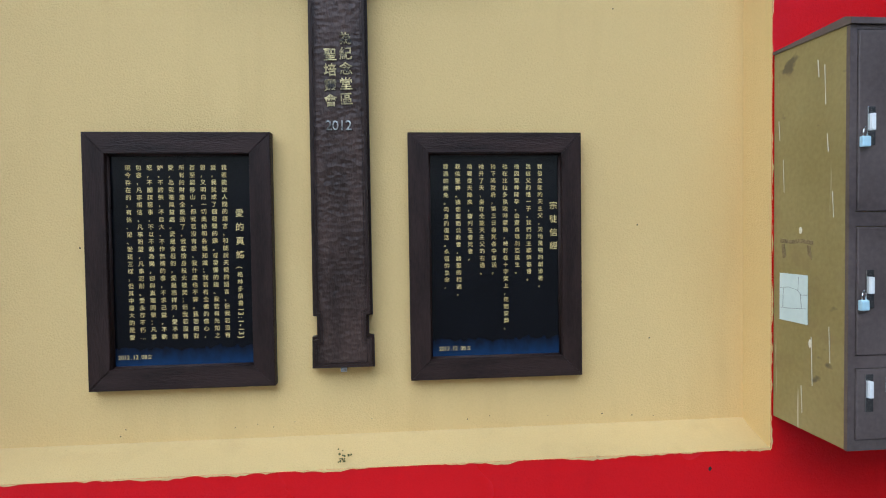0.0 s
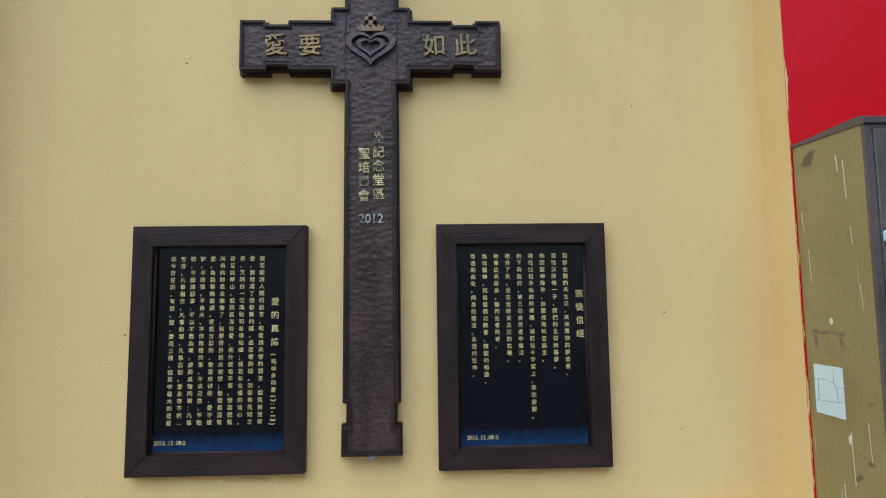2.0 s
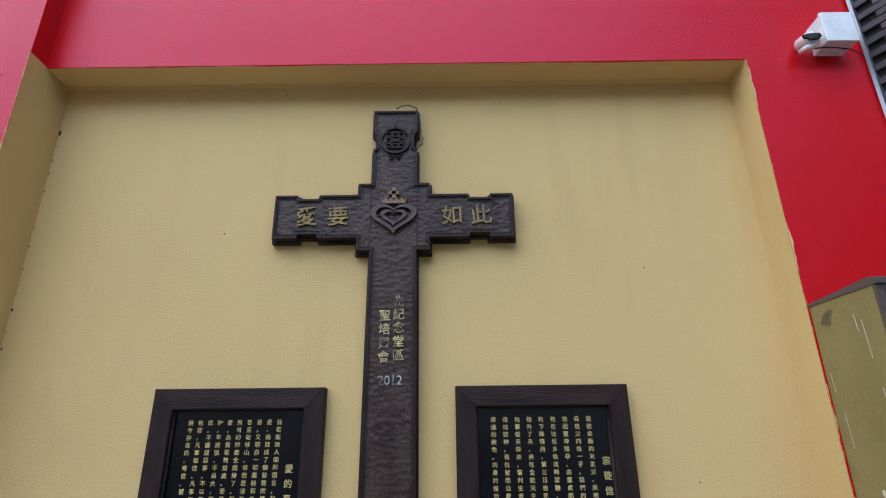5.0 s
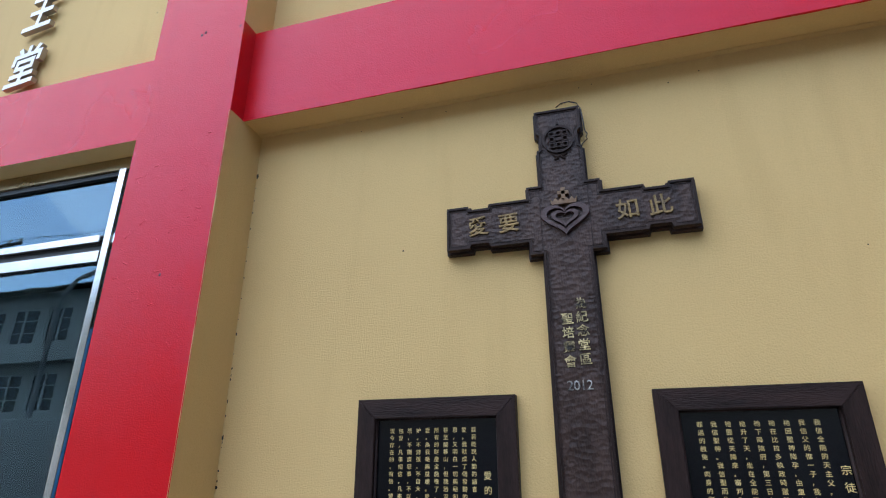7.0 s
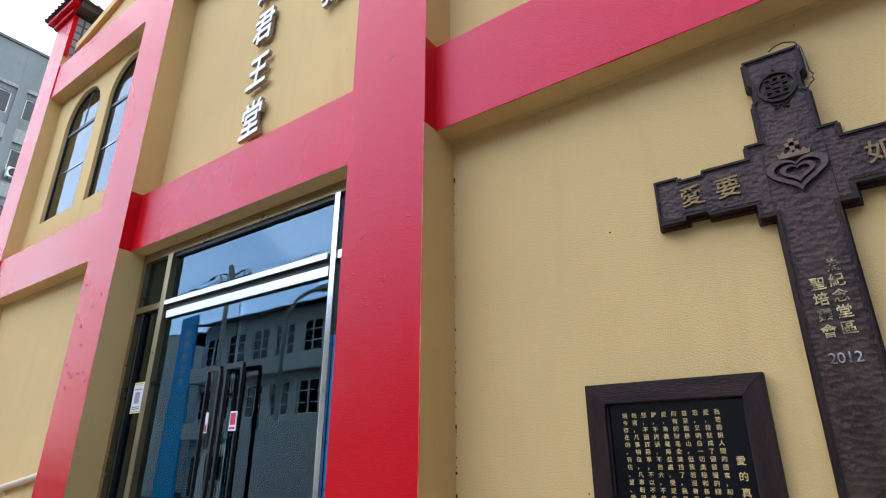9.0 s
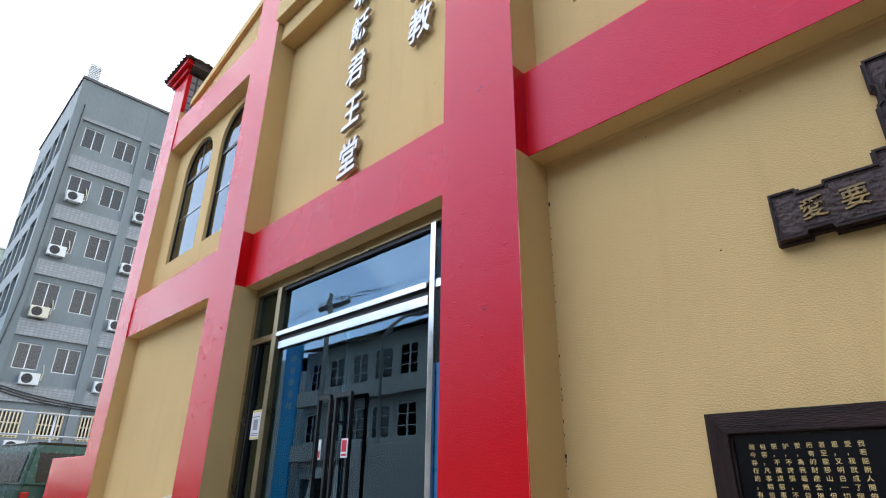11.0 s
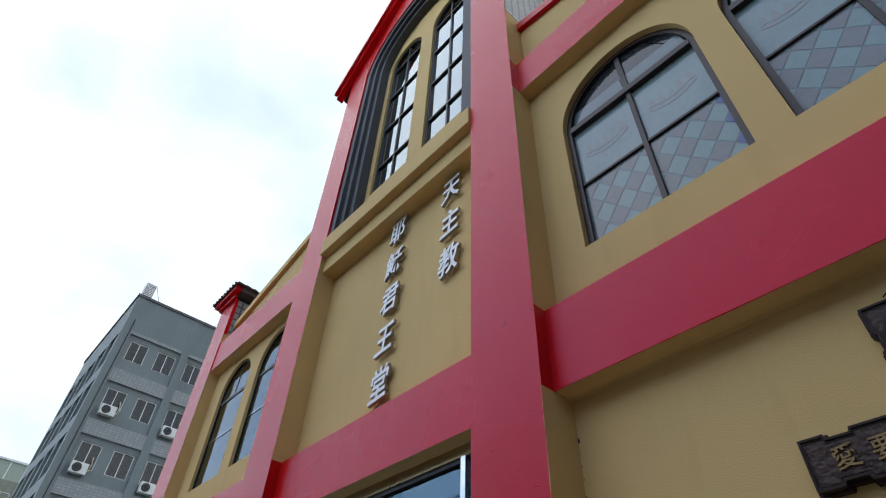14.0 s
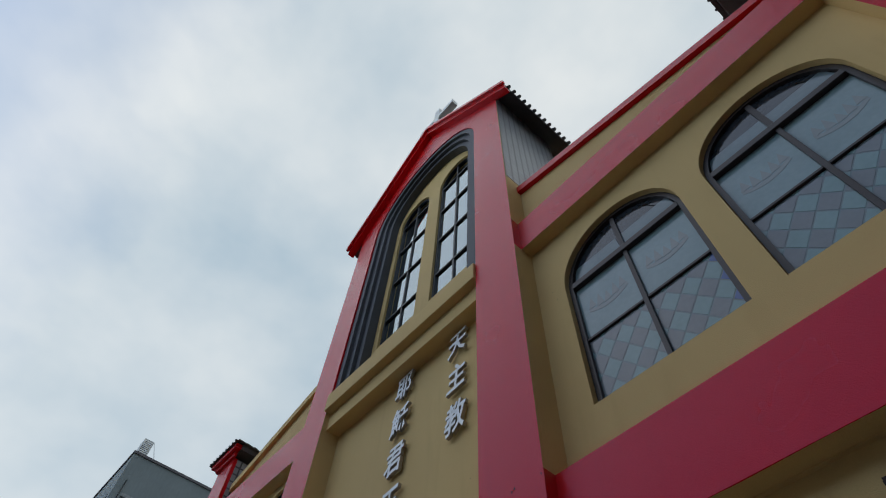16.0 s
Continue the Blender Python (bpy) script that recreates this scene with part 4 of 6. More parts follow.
for y0, z0, ry, rz in ((-0.12, 0.585, 0.006, 0.010), (-0.16, 0.26, 0.005, 0.012)):
    bm = bmesh.new()
    ringp = [(y0 + ry * math.cos(2 * math.pi * k / 12), z0 + rz * math.sin(2 * math.pi * k / 12)) for k in range(12)]
    f = [bm.verts.new((-0.0016, y, z)) for y, z in ringp]
    g = [bm.verts.new((-0.0002, y, z)) for y, z in ringp]
    bm.faces.new(f)
    for k in range(12):
        bm.faces.new((f[k], f[(k + 1) % 12], g[(k + 1) % 12], g[k]))
    part("glue_spot", bm, GLUE, mail, "dried pale glue spot")

# ---- security camera on the end pier ----
cctv = thing("security_camera", "small white security camera with junction box on red pier", "security camera", (1.505, Y_BAND, 3.068))
part("junction_box", boxes((-0.052, 0.060, -0.080, -0.001, -0.062, 0.064), bevel=0.006), WHITE_PLASTIC, cctv, "white plastic junction box")
part("box_lid", boxes((-0.056, 0.064, -0.094, -0.081, -0.066, 0.068), bevel=0.004), WHITE_PLASTIC, cctv, "white lid of the junction box")
bm = bmesh.new()
tube(bm, [(-0.055, -0.050, -0.020), (-0.072, -0.055, -0.024), (-0.095, -0.056, -0.030)], 0.012, 10)
part("arm", bm, WHITE_PLASTIC, cctv, "short white ball arm", smooth=True)
bm = bmesh.new()
tube(bm, [(-0.100, -0.020, -0.020), (-0.101, -0.026, -0.022), (-0.106, -0.080, -0.040), (-0.107, -0.086, -0.042)], 0.026, 18)
part("housing", bm, WHITE_PLASTIC, cctv, "white rounded camera housing", smooth=True)
head = Matrix.Translation((-0.1075, -0.0875, -0.0425)) @ Matrix.Rotation(radians(-20), 4, "X") @ Matrix.Rotation(radians(-8), 4, "Z")
bm = boxes((-0.030, 0.030, -0.008, 0.0, -0.023, 0.023))
bmesh.ops.bevel(bm, geom=[e for e in bm.edges if abs(e.verts[0].co.y - e.verts[1].co.y) > 0.004], offset=0.013, segments=4, affect="EDGES")
bm.transform(head)
part("lens_cover", bm, DARK_PLASTIC, cctv, "glossy black rounded lens window", smooth=False)
bm = bmesh.new()
tube(bm, [(-0.120, -0.030, -0.062), (-0.120, -0.070, -0.074), (-0.100, -0.080, -0.074), (-0.092, -0.040, -0.064)], 0.009, 8)
part("base_ring", bm, WHITE_PLASTIC, cctv, "white ring under the housing", smooth=True)
bm = bmesh.new()
tube(bm, [(-0.090, -0.050, -0.066), (-0.055, -0.060, -0.068), (0.0, -0.060, -0.070), (0.06, -0.050, -0.070), (0.14, -0.006, -0.066)], 0.0025, 6)
part("cable", bm, DARK_PLASTIC, cctv, "thin cable under the box", smooth=True)


# ---- windows ----
def film(name, a, b, rough=0.10):
    return surface(name, a, b, 3, rough, 30, 0.05, spec=0.45, rough_vary=0.04, coat=0.1)


FILM_TEAL = film("teal_window_film", (0.15, 0.25, 0.245), (0.20, 0.305, 0.30))
FILM_PALE = film("pale_teal_window_film", (0.18, 0.26, 0.26), (0.24, 0.32, 0.32))
FILM_LILAC = film("greyed_blue_window_film", (0.12, 0.168, 0.178), (0.165, 0.215, 0.225))
FILM_BLUE = film("blue_window_film", (0.03, 0.07, 0.22), (0.05, 0.10, 0.30))
FILM_PINK = film("dusty_pink_window_film", (0.145, 0.165, 0.172), (0.19, 0.208, 0.214))
FILM_DARK = film("dark_clear_pane", (0.02, 0.025, 0.03), (0.04, 0.047, 0.055), 0.05)
FILM_CROWN = film("faded_crown_print", (0.20, 0.235, 0.235), (0.25, 0.275, 0.265))


def ring_frame(bm, x0, x1, z0, spring, wide, y0, y1):
    outer, inner = arch_line(x0, x1, z0, spring, 0.0), arch_line(x0, x1, z0 + wide, spring, wide)
    band_between(bm, outer, inner, y0, y1)
    box(bm, x0, x1, y0, y1, z0, z0 + wide)
    return bm


def arch_pane(x0, x1, z0, cx, spring, r, n=12):
    """Outline of the glass between x0 and x1 under an arch."""
    top = [x0 + (x1 - x0) * k / n for k in range(n + 1)]
    return [(x0, z0)] + [(x, spring + math.sqrt(max(0.0, r * r - (x - cx) ** 2))) for x in top] + [(x1, z0)]


def clipped(poly, x0, x1, z0, z1):
    """The part of a convex outline that lies inside a rectangle."""
    for axis, edge, keep in ((0, x0, 1), (0, x1, -1), (1, z0, 1), (1, z1, -1)):
        out = []
        for p, q in zip(poly, poly[1:] + poly[:1]):
            dp, dq = keep * (p[axis] - edge), keep * (q[axis] - edge)
            if dp >= 0:
                out.append(p)
            if (dp > 1e-9 and dq < -1e-9) or (dp < -1e-9 and dq > 1e-9):
                t = dp / (dp - dq)
                out.append((p[0] + t * (q[0] - p[0]), p[1] + t * (q[1] - p[1])))
        poly = out
        if len(poly) < 3:
            return []
    return poly


def stained_window(name, hole, label, y=1.845):
    x0, x1, z0, spring = hole
    g = 0.004
    x0, x1, z0 = x0 + g, x1 - g, z0 + g
    cx, r = (x0 + x1) / 2, (x1 - x0) / 2
    win = tagged(new(name), label, "window", kind="structure")
    f = 0.034
    part("window_frame", ring_frame(bmesh.new(), x0, x1, z0, spring, f, y, y + 0.07), BRONZE_ALU, win, "brown aluminium arched frame")
    zt, zm = 4.982, 4.435
    part("transom", boxes((x0 + f, x1 - f, y - 0.012, y + 0.06, zt, zt + 0.055), bevel=0.004), BRONZE_ALU, win)
    part("mullion", boxes((cx - 0.016, cx + 0.016, y + 0.004, y + 0.055, z0 + f, zt), bevel=0.003), BRONZE_ALU, win)
    part("mullion", boxes((cx - 0.019, cx + 0.019, y + 0.010, y + 0.055, zt + 0.055, spring + r - f)), BRONZE_ALU, win)
    for a, b in ((x0 + f, cx - 0.016), (cx + 0.016, x1 - f)):
        part("glazing_bar", boxes((a, b, y + 0.010, y + 0.05, zm - 0.010, zm + 0.010), bevel=0.003), BRONZE_ALU, win)
    # lower panes: diamonds on a greyed ground
    for k, (a, b) in enumerate(((x0 + f, cx - 0.016), (cx + 0.016, x1 - f))):
        pane = part("lower_pane", boxes((a, b, y + 0.028, y + 0.036, z0 + f, zm - 0.013)), FILM_LILAC, win, "glass with a faded diamond pattern")
        dx, dz, lo, hi = 0.148, 0.182, z0 + f, zm - 0.013
        for j in range(int((hi - lo) / (dz / 2)) + 3):
            zc = lo + 0.02 + dz / 2 * (j - 1)
            for i in range(-1, 5):
                xc = a + 0.03 + dx * i + (dx / 2 if j % 2 else 0)
                q = clipped([(xc - dx / 2 + 0.006, zc), (xc, zc + dz / 2 - 0.008), (xc + dx / 2 - 0.006, zc), (xc, zc - dz / 2 + 0.008)], a, b, lo, hi)
                if len(q) > 2:
                    blue = (k == 0 and i < 0) or (k == 1 and i == 3)
                    film_of = FILM_TEAL if j % 2 else (FILM_BLUE if blue else FILM_PINK)
                    part("glass_diamond", prism(bmesh.new(), q, y + 0.0265, y + 0.0279), film_of, pane)
    # middle panes with a faded crown
    for a, b in ((x0 + f, cx - 0.016), (cx + 0.016, x1 - f)):
        pane = part("middle_pane", boxes((a, b, y + 0.028, y + 0.036, zm + 0.013, zt)), FILM_PALE, win, "pale teal glass with a faded crown print")
        c, zc, w = (a + b) / 2, (zm + zt) / 2 - 0.02, (b - a) * 0.36
        bm = bmesh.new()
        lo = [(c - w + 2 * w * k / 12, zc - 0.055 + 0.05 * (2 * k / 12 - 1) ** 2) for k in range(13)]
        hi = [(x, z + 0.035) for x, z in lo]
        band_between(bm, hi, lo, y + 0.0265, y + 0.0279)
        part("crown_band", bm, FILM_CROWN, pane)
        bm = bmesh.new()
        for k in range(5):
            px = c - w + 2 * w * (k + 0.5) / 5
            base = zc - 0.012 + 0.05 * ((px - c) / w) ** 2
            prism(bm, [(px - w / 5, base), (px, base + 0.10 + 0.02 * (k % 2)), (px + w / 5, base)], y + 0.0265, y + 0.0279)
        part("crown_points", bm, FILM_CROWN, pane)
    # clear panes in the arch; a pale strip paints the sky reflection low down
    for a, b in ((x0 + f, cx - 0.019), (cx + 0.019, x1 - f)):
        part("arch_pane", prism(bmesh.new(), arch_pane(a, b, zt + 0.055, cx, spring, r - f), y + 0.028, y + 0.034), FILM_DARK, win, "dark clear glass in the arch")
        low = clipped(arch_pane(a, b, zt + 0.055, cx, spring, r - f), a, b, zt + 0.055, zt + 0.235)
        part("pale_reflection", prism(bmesh.new(), low, y + 0.0255, y + 0.0278), FILM_LILAC, win, "pale reflection painted low on the arch glass")
    return win


stained_window("window_1", W1, "brown-framed arched window with faded diamond glass")
stained_window("window_2", W2, "brown-framed arched window with faded diamond glass")


def tall_window(name, hole, bars, cols, label, y, metal=BLACK_ALU, curtain=True):
    x0, x1, z0, spring = hole
    x0, x1, z0 = x0 + 0.004, x1 - 0.004, z0 + 0.004
    cx, r, f = (x0 + x1) / 2, (x1 - x0) / 2, 0.03 if len(bars) > 2 else 0.017
    win = tagged(new(name), label, "window", kind="structure")
    part("window_frame", ring_frame(bmesh.new(), x0, x1, z0, spring, f, y, y + 0.06), metal, win, "dark aluminium arched frame")
    low = len(bars) < 3
    foot = bars[-1] + 0.018 if low else z0 + f
    for k in range(1, cols):
        x = x0 + (x1 - x0) * k / cols
        w = 0.008 if low else 0.012
        part("mullion", boxes((x - w, x + w, y + 0.006, y + 0.05, foot, spring + math.sqrt(max(0, r * r - (x - cx) ** 2)) - f)), metal, win)
    for z in bars:
        h = 0.013 if not low else (0.018 if z == bars[-1] else 0.006)
        m, deep = (STEEL, 0.03) if h < 0.01 else (metal, 0.052)
        part("glazing_bar", boxes((x0 + f, x1 - f, y + 0.002 if h > 0.01 else y + 0.003, y + deep, z - h, z + h)), m, win)
    part("pane", prism(bmesh.new(), arch_pane(x0 + f, x1 - f, z0 + f, cx, spring, r - f, 20), y + (0.010 if low else 0.026), y + (0.014 if low else 0.032)), HAZY_GLASS if low else SKY_GLASS, win, "clear glass reflecting the sky")
    if curtain:
        bm = bmesh.new()
        n, zb = 48, z0 + f
        pts = [(x0 + f + (x1 - x0 - 2 * f) * k / n, y + 0.052 + 0.010 * math.sin(k * 1.9) + 0.006 * math.sin(k * 0.7)) for k in range(n + 1)]
        lo = [bm.verts.new((x, yy, zb)) for x, yy in pts]
        hi = [bm.verts.new((x, yy, spring + r * 0.6)) for x, yy in pts]
        for k in range(n):
            bm.faces.new((lo[k], lo[k + 1], hi[k + 1], hi[k]))
        part("curtain", bm, surface("grey_curtain", (0.42, 0.45, 0.46), (0.62, 0.65, 0.66), 3, 0.9, 40, 0.1), win, "pale gathered curtain behind the glass", smooth=True)
    return win


tall_window("window_3", L1, (4.36, 4.85), 2, "narrow dark-framed arched window with curtains", 1.762)
tall_window("window_4", L2, (4.36, 4.85), 2, "narrow dark-framed arched window with curtains", 1.762)
tall_window("window_5", T1, (7.12, 7.92, 8.72, 9.45), 2, "tall black-barred arched tower window", 1.862)
tall_window("window_6", T2, (7.12, 7.92, 8.72, 9.45), 2, "tall black-barred arched tower window", 1.862)

# ---- glazed entrance ----
YD = 1.79
door = tagged(new("door_1"), "closed glass double doors in stainless steel frame", "door", kind="structure")
GOLD_ALU = surface("champagne_aluminium", (0.30, 0.23, 0.12), (0.42, 0.33, 0.19), 5, 0.3, 90, 0.05, metal=0.8)
x_l, x_r, z_head, z_tr = X_QR, X_PL, 3.012, 2.555
ML, MR = -3.90, -2.245
part("head_rail", boxes((x_l, x_r, YD, YD + 0.09, 2.945, z_head - 0.003)), GOLD_ALU, door, "champagne aluminium head rail")
part("jamb", boxes((x_l + 0.002, x_l + 0.045, YD, YD + 0.09, 0.05, 2.945)), GOLD_ALU, door, "champagne aluminium jamb")
part("jamb", boxes((x_r - 0.045, x_r - 0.002, YD, YD + 0.09, 0.05, 2.945)), BLACK_ALU, door, "dark jamb beside the pilaster")
part("mullion", boxes((ML - 0.03, ML + 0.03, YD - 0.008, YD + 0.085, 0.05, 2.945), bevel=0.003), GOLD_ALU, door, "champagne mullion between side light and door")
part("mullion", boxes((MR - 0.010, MR + 0.03, YD - 0.008, YD + 0.085, 0.05, 2.945), bevel=0.003), STEEL, door, "bright stainless mullion")
part("transom", boxes((ML + 0.031, MR - 0.031, YD - 0.012, YD + 0.085, z_tr + 0.004, z_tr + 0.040), bevel=0.004), STEEL, door, "bright stainless transom bar")
part("transom_shadow_gap", boxes((ML + 0.031, MR - 0.031, YD + 0.015, YD + 0.07, z_tr - 0.030, z_tr + 0.0035)), BLACK_ALU, door)
part("door_header", boxes((ML + 0.034, MR - 0.034, YD + 0.006, YD + 0.050, z_tr - 0.086, z_tr - 0.0305), bevel=0.003), STEEL, door, "bright stainless header over the door leaves")
for a, b, m in ((x_l + 0.046, ML - 0.031, GOLD_ALU), (MR + 0.031, x_r - 0.046, STEEL)):
    part("side_rail", boxes((a, b, YD, YD + 0.08, z_tr - 0.002, z_tr + 0.042)), m, door)
    part("side_stile", boxes((a + 0.07, a + 0.09, YD + 0.01, YD + 0.07, 0.05, z_tr - 0.0105)), BLACK_ALU, door)
    part("upper_side_pane", boxes((a, b, YD + 0.035, YD + 0.043, z_tr + 0.051, 2.944)), DOOR_GLASS, door)
    part("lower_side_pane", boxes((a, b, YD + 0.035, YD + 0.043, 0.10, z_tr - 0.011)), DOOR_GLASS, door)
part("fanlight_pane", boxes((ML + 0.031, MR - 0.031, YD + 0.035, YD + 0.043, z_tr + 0.041, 2.918)), DOOR_GLASS, door, "wide blue-tinted fanlight")
part("fanlight_rail", boxes((ML + 0.031, MR - 0.031, YD + 0.012, YD + 0.07, 2.919, 2.9445)), BLACK_ALU, door, "dark rail over the fanlight")
XM = (ML + MR) / 2 + 0.02
for a, b in ((ML + 0.034, XM - 0.003), (XM + 0.003, MR - 0.034)):
    leaf = part("door_leaf", boxes((a, b, YD + 0.030, YD + 0.042, 0.08, z_tr - 0.087)), DOOR_GLASS, door, "frameless blue-tinted glass door leaf")
    part("bottom_patch", boxes((a, b, YD + 0.024, YD + 0.048, 0.06, 0.16)), STEEL, leaf)
# a blue reflection beside the mullion, put in as a coloured strip
part("blue_reflection_strip", boxes((MR + 0.034, MR + 0.085, YD + 0.012, YD + 0.020, 0.10, 2.15)), plain("reflection_blue", (0.02, 0.16, 0.34), 0.3), door, "blue strip painting a reflection beside the mullion")
for x, dx in ((-3.065, -0.12), (-3.005, 0.15)):
    bm = bmesh.new()
    for zz in ((2.045, 2.070),):
        box(bm, min(x, x + dx), max(x, x + dx), YD - 0.035, YD - 0.015, zz[0], zz[1])
    box(bm, x - 0.009, x + 0.009, YD - 0.035, YD - 0.015, 0.75, 2.045)
    box(bm, x + dx - (0.010 if dx > 0 else -0.0), x + dx + (0.0 if dx > 0 else 0.010), YD - 0.035, YD - 0.015, 0.75, 2.045)
    box(bm, min(x, x + dx), max(x, x + dx), YD - 0.035, YD - 0.015, 0.725, 0.75)
    for zz in (1.9, 0.9):
        box(bm, x - 0.008, x + 0.008, YD - 0.015, YD + 0.030, zz, zz + 0.016)
    part("pull_handle", bm, BLACK_ALU, door, "tall dark framed pull handle")
tag = thing("door_sign", "small red and white sticker on a door pull", "sign", (-2.875, YD - 0.036, 1.71))
part("plate", boxes((-0.03, 0.03, -0.004, 0.0, 0.0, 0.10), bevel=0.001), WHITE_PLASTIC, tag)
part("red_field", boxes((-0.022, 0.022, -0.0055, -0.0042, 0.030, 0.092)), plain("sign_red", (0.55, 0.02, 0.05), 0.5), tag)
part("red_bar", boxes((-0.022, 0.022, -0.0055, -0.0042, 0.008, 0.020)), plain("sign_red_bar", (0.55, 0.02, 0.05), 0.5), tag)
tag2 = thing("door_sign", "narrow red and white sticker on a door pull", "sign", (-3.118, YD - 0.036, 1.705))
part("plate", boxes((-0.012, 0.012, -0.004, 0.0, 0.0, 0.11), bevel=0.001), WHITE_PLASTIC, tag2)
part("red_bar", boxes((-0.009, 0.009, -0.0055, -0.0042, 0.008, 0.045)), plain("sign_red_small", (0.5, 0.03, 0.03), 0.5), tag2)
notice = thing("paper_notice", "white paper notice with yellow edges on side glass", "notice", (-4.065, YD + 0.029, 1.862))
part("sheet", boxes((-0.062, 0.062, -0.0, 0.004, 0.0, 0.20)), WHITE_PLASTIC, notice)
YEL = plain("notice_yellow", (0.75, 0.62, 0.10), 0.6)
for z0, z1 in ((0.003, 0.014), (0.186, 0.197)):
    part("yellow_edge", boxes((-0.058, 0.058, -0.0015, -0.0002, z0, z1)), YEL, notice)
for z0 in (0.150, 0.036, 0.024):
    part("text_bar", boxes((-0.045, 0.045, -0.0015, -0.0002, z0, z0 + 0.006)), plain("notice_grey", (0.25, 0.25, 0.25), 0.7), notice)
part("grey_square", boxes((-0.030, 0.030, -0.0015, -0.0002, 0.062, 0.135)), plain("notice_mid_grey", (0.32, 0.32, 0.32), 0.7), notice)

# ---- raised letters on the tower panel ----
LETTER_SIDE = surface("dull_letter_side", (0.30, 0.26, 0.20), (0.40, 0.35, 0.28), 8, 0.45, 60, 0.05, metal=0.4)
for text, x, top, pitch in (("耶穌君王堂", -3.117, 5.562, 0.404), ("天主教", -2.385, 5.548, 0.415)):
    for i, ch in enumerate(text):
        ob = thing("wall_letter", "raised white metal character on the yellow tower panel", "letter", (x, Y_WALL, top - pitch * (i + 0.5)), group="church name letters")
        bm = bmesh.new()
        lay_glyph(bm, ch, 0, 0, 0.295, -0.050, deep=0.030, turn=0.11, shear=0.2, wide=0.78, table=_brush)
        part("character", bm, [LETTER_STEEL, LETTER_SIDE], ob)
        for px, pz in ((-0.05, 0.07), (0.05, -0.07)):
            bm = bmesh.new()
            tube(bm, [(px, -0.021, pz), (px, 0.0, pz)], 0.006, 6)
            part("stand_off", bm, STEEL, ob)


# ---- turrets over the end piers ----
def turret(cx, y, zb, h, drop, label):
    """A tiled shaft with a stepped red cornice and a small tiled roof, h the half width of its eaves."""
    ob = thing("turret", label, "turret", (cx, y, zb))
    k = h / 0.45
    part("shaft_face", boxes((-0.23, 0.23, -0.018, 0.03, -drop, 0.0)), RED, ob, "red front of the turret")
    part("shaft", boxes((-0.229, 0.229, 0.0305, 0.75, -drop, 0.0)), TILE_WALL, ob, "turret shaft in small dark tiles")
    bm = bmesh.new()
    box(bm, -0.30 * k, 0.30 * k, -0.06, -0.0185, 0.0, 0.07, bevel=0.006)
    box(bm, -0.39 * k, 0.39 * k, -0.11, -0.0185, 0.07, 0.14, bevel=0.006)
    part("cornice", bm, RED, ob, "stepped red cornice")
    part("soffit", boxes((-0.41 * k, 0.41 * k, -0.018, 0.86, 0.06, 0.14)), ROOF_TILE, ob, "dark eaves behind the red cornice")
    bm = bmesh.new()
    v = [bm.verts.new(p) for p in ((-h, -0.14, 0.14), (h, -0.14, 0.14), (h, 0.90, 0.14), (-h, 0.90, 0.14), (0, 0.38, 0.42))]
    bm.faces.new((v[3], v[2], v[1], v[0]))
    for i in range(4):
        bm.faces.new((v[i], v[(i + 1) % 4], v[4]))
    part("roof", bm, ROOF_TILE, ob, "small dark tiled roof")
    for i in range(9):
        x = (-0.92 + 0.23 * i) * h
        part("tile_row", tube(bmesh.new(), [(x, -0.145, 0.146), (x * 0.3, 0.18, 0.325)], 0.016, 7), ROOF_TILE, ob, smooth=True)
        y = -0.11 + 0.122 * i
        for s in (-1, 1):
            part("tile_row", tube(bmesh.new(), [(s * (h + 0.004), y, 0.146), (s * 0.14, 0.38 + (y - 0.38) * 0.3, 0.325)], 0.016, 7), ROOF_TILE, ob, smooth=True)
    return ob


turret(-7.055, YF_PIER + 0.02, 6.59, 0.40, 0.60, "small red turret with dark tiled cap on the far pier")
turret(1.424, Y_BAND, 7.16, 0.47, 0.56, "small red turret with dark tiled cap on the end pier")

# ---- pale cross on the gable ----
gc = thing("roof_cross", "pale concrete cross standing on the tower ridge", "cross", (CX, 1.70, APEX))
PALE = surface("pale_painted_concrete", (0.70, 0.69, 0.66), (0.82, 0.81, 0.78), 4, 0.7, 60, 0.2)
part("plinth", boxes((-0.20, 0.20, -0.10, 0.16, -0.22, 0.06), bevel=0.01), PALE, gc)
part("upright", boxes((-0.07, 0.07, -0.07, 0.07, 0.06, 1.50), bevel=0.008), PALE, gc)
part("arm", boxes((-0.50, -0.0705, -0.07, 0.07, 0.90, 1.06), bevel=0.008), PALE, gc)
part("arm", boxes((0.0705, 0.50, -0.07, 0.07, 0.90, 1.06), bevel=0.008), PALE, gc)

# ---- handrail along the far niche ----
rail = thing("handrail", "cream painted round handrail fixed along the far niche", "handrail", (-5.7, Y_WALL, 0.0))
bm = bmesh.new()
pts = [(-7.35, 1.26), (-6.9, 1.262), (-6.5, 1.285), (-6.1, 1.318), (-5.75, 1.362), (-5.42, 1.408), (-5.1, 1.456), (-4.85, 1.498), (-4.70, 1.525)]
tube(bm, [(x + 5.7, -0.155 if x < -6.6 else -0.10, z) for x, z in pts], 0.024, 12)
part("bar", bm, CREAM, rail, smooth=True)
for x, z in ((-6.4, 1.27), (-5.6, 1.36), (-4.9, 1.47)):
    bm = bmesh.new()
    tube(bm, [(x + 5.7, -0.10, z), (x + 5.7, -0.05, z - 0.05), (x + 5.7, -0.001, z - 0.05)], 0.009, 8)
    part("bracket", bm, CREAM, rail, smooth=True)


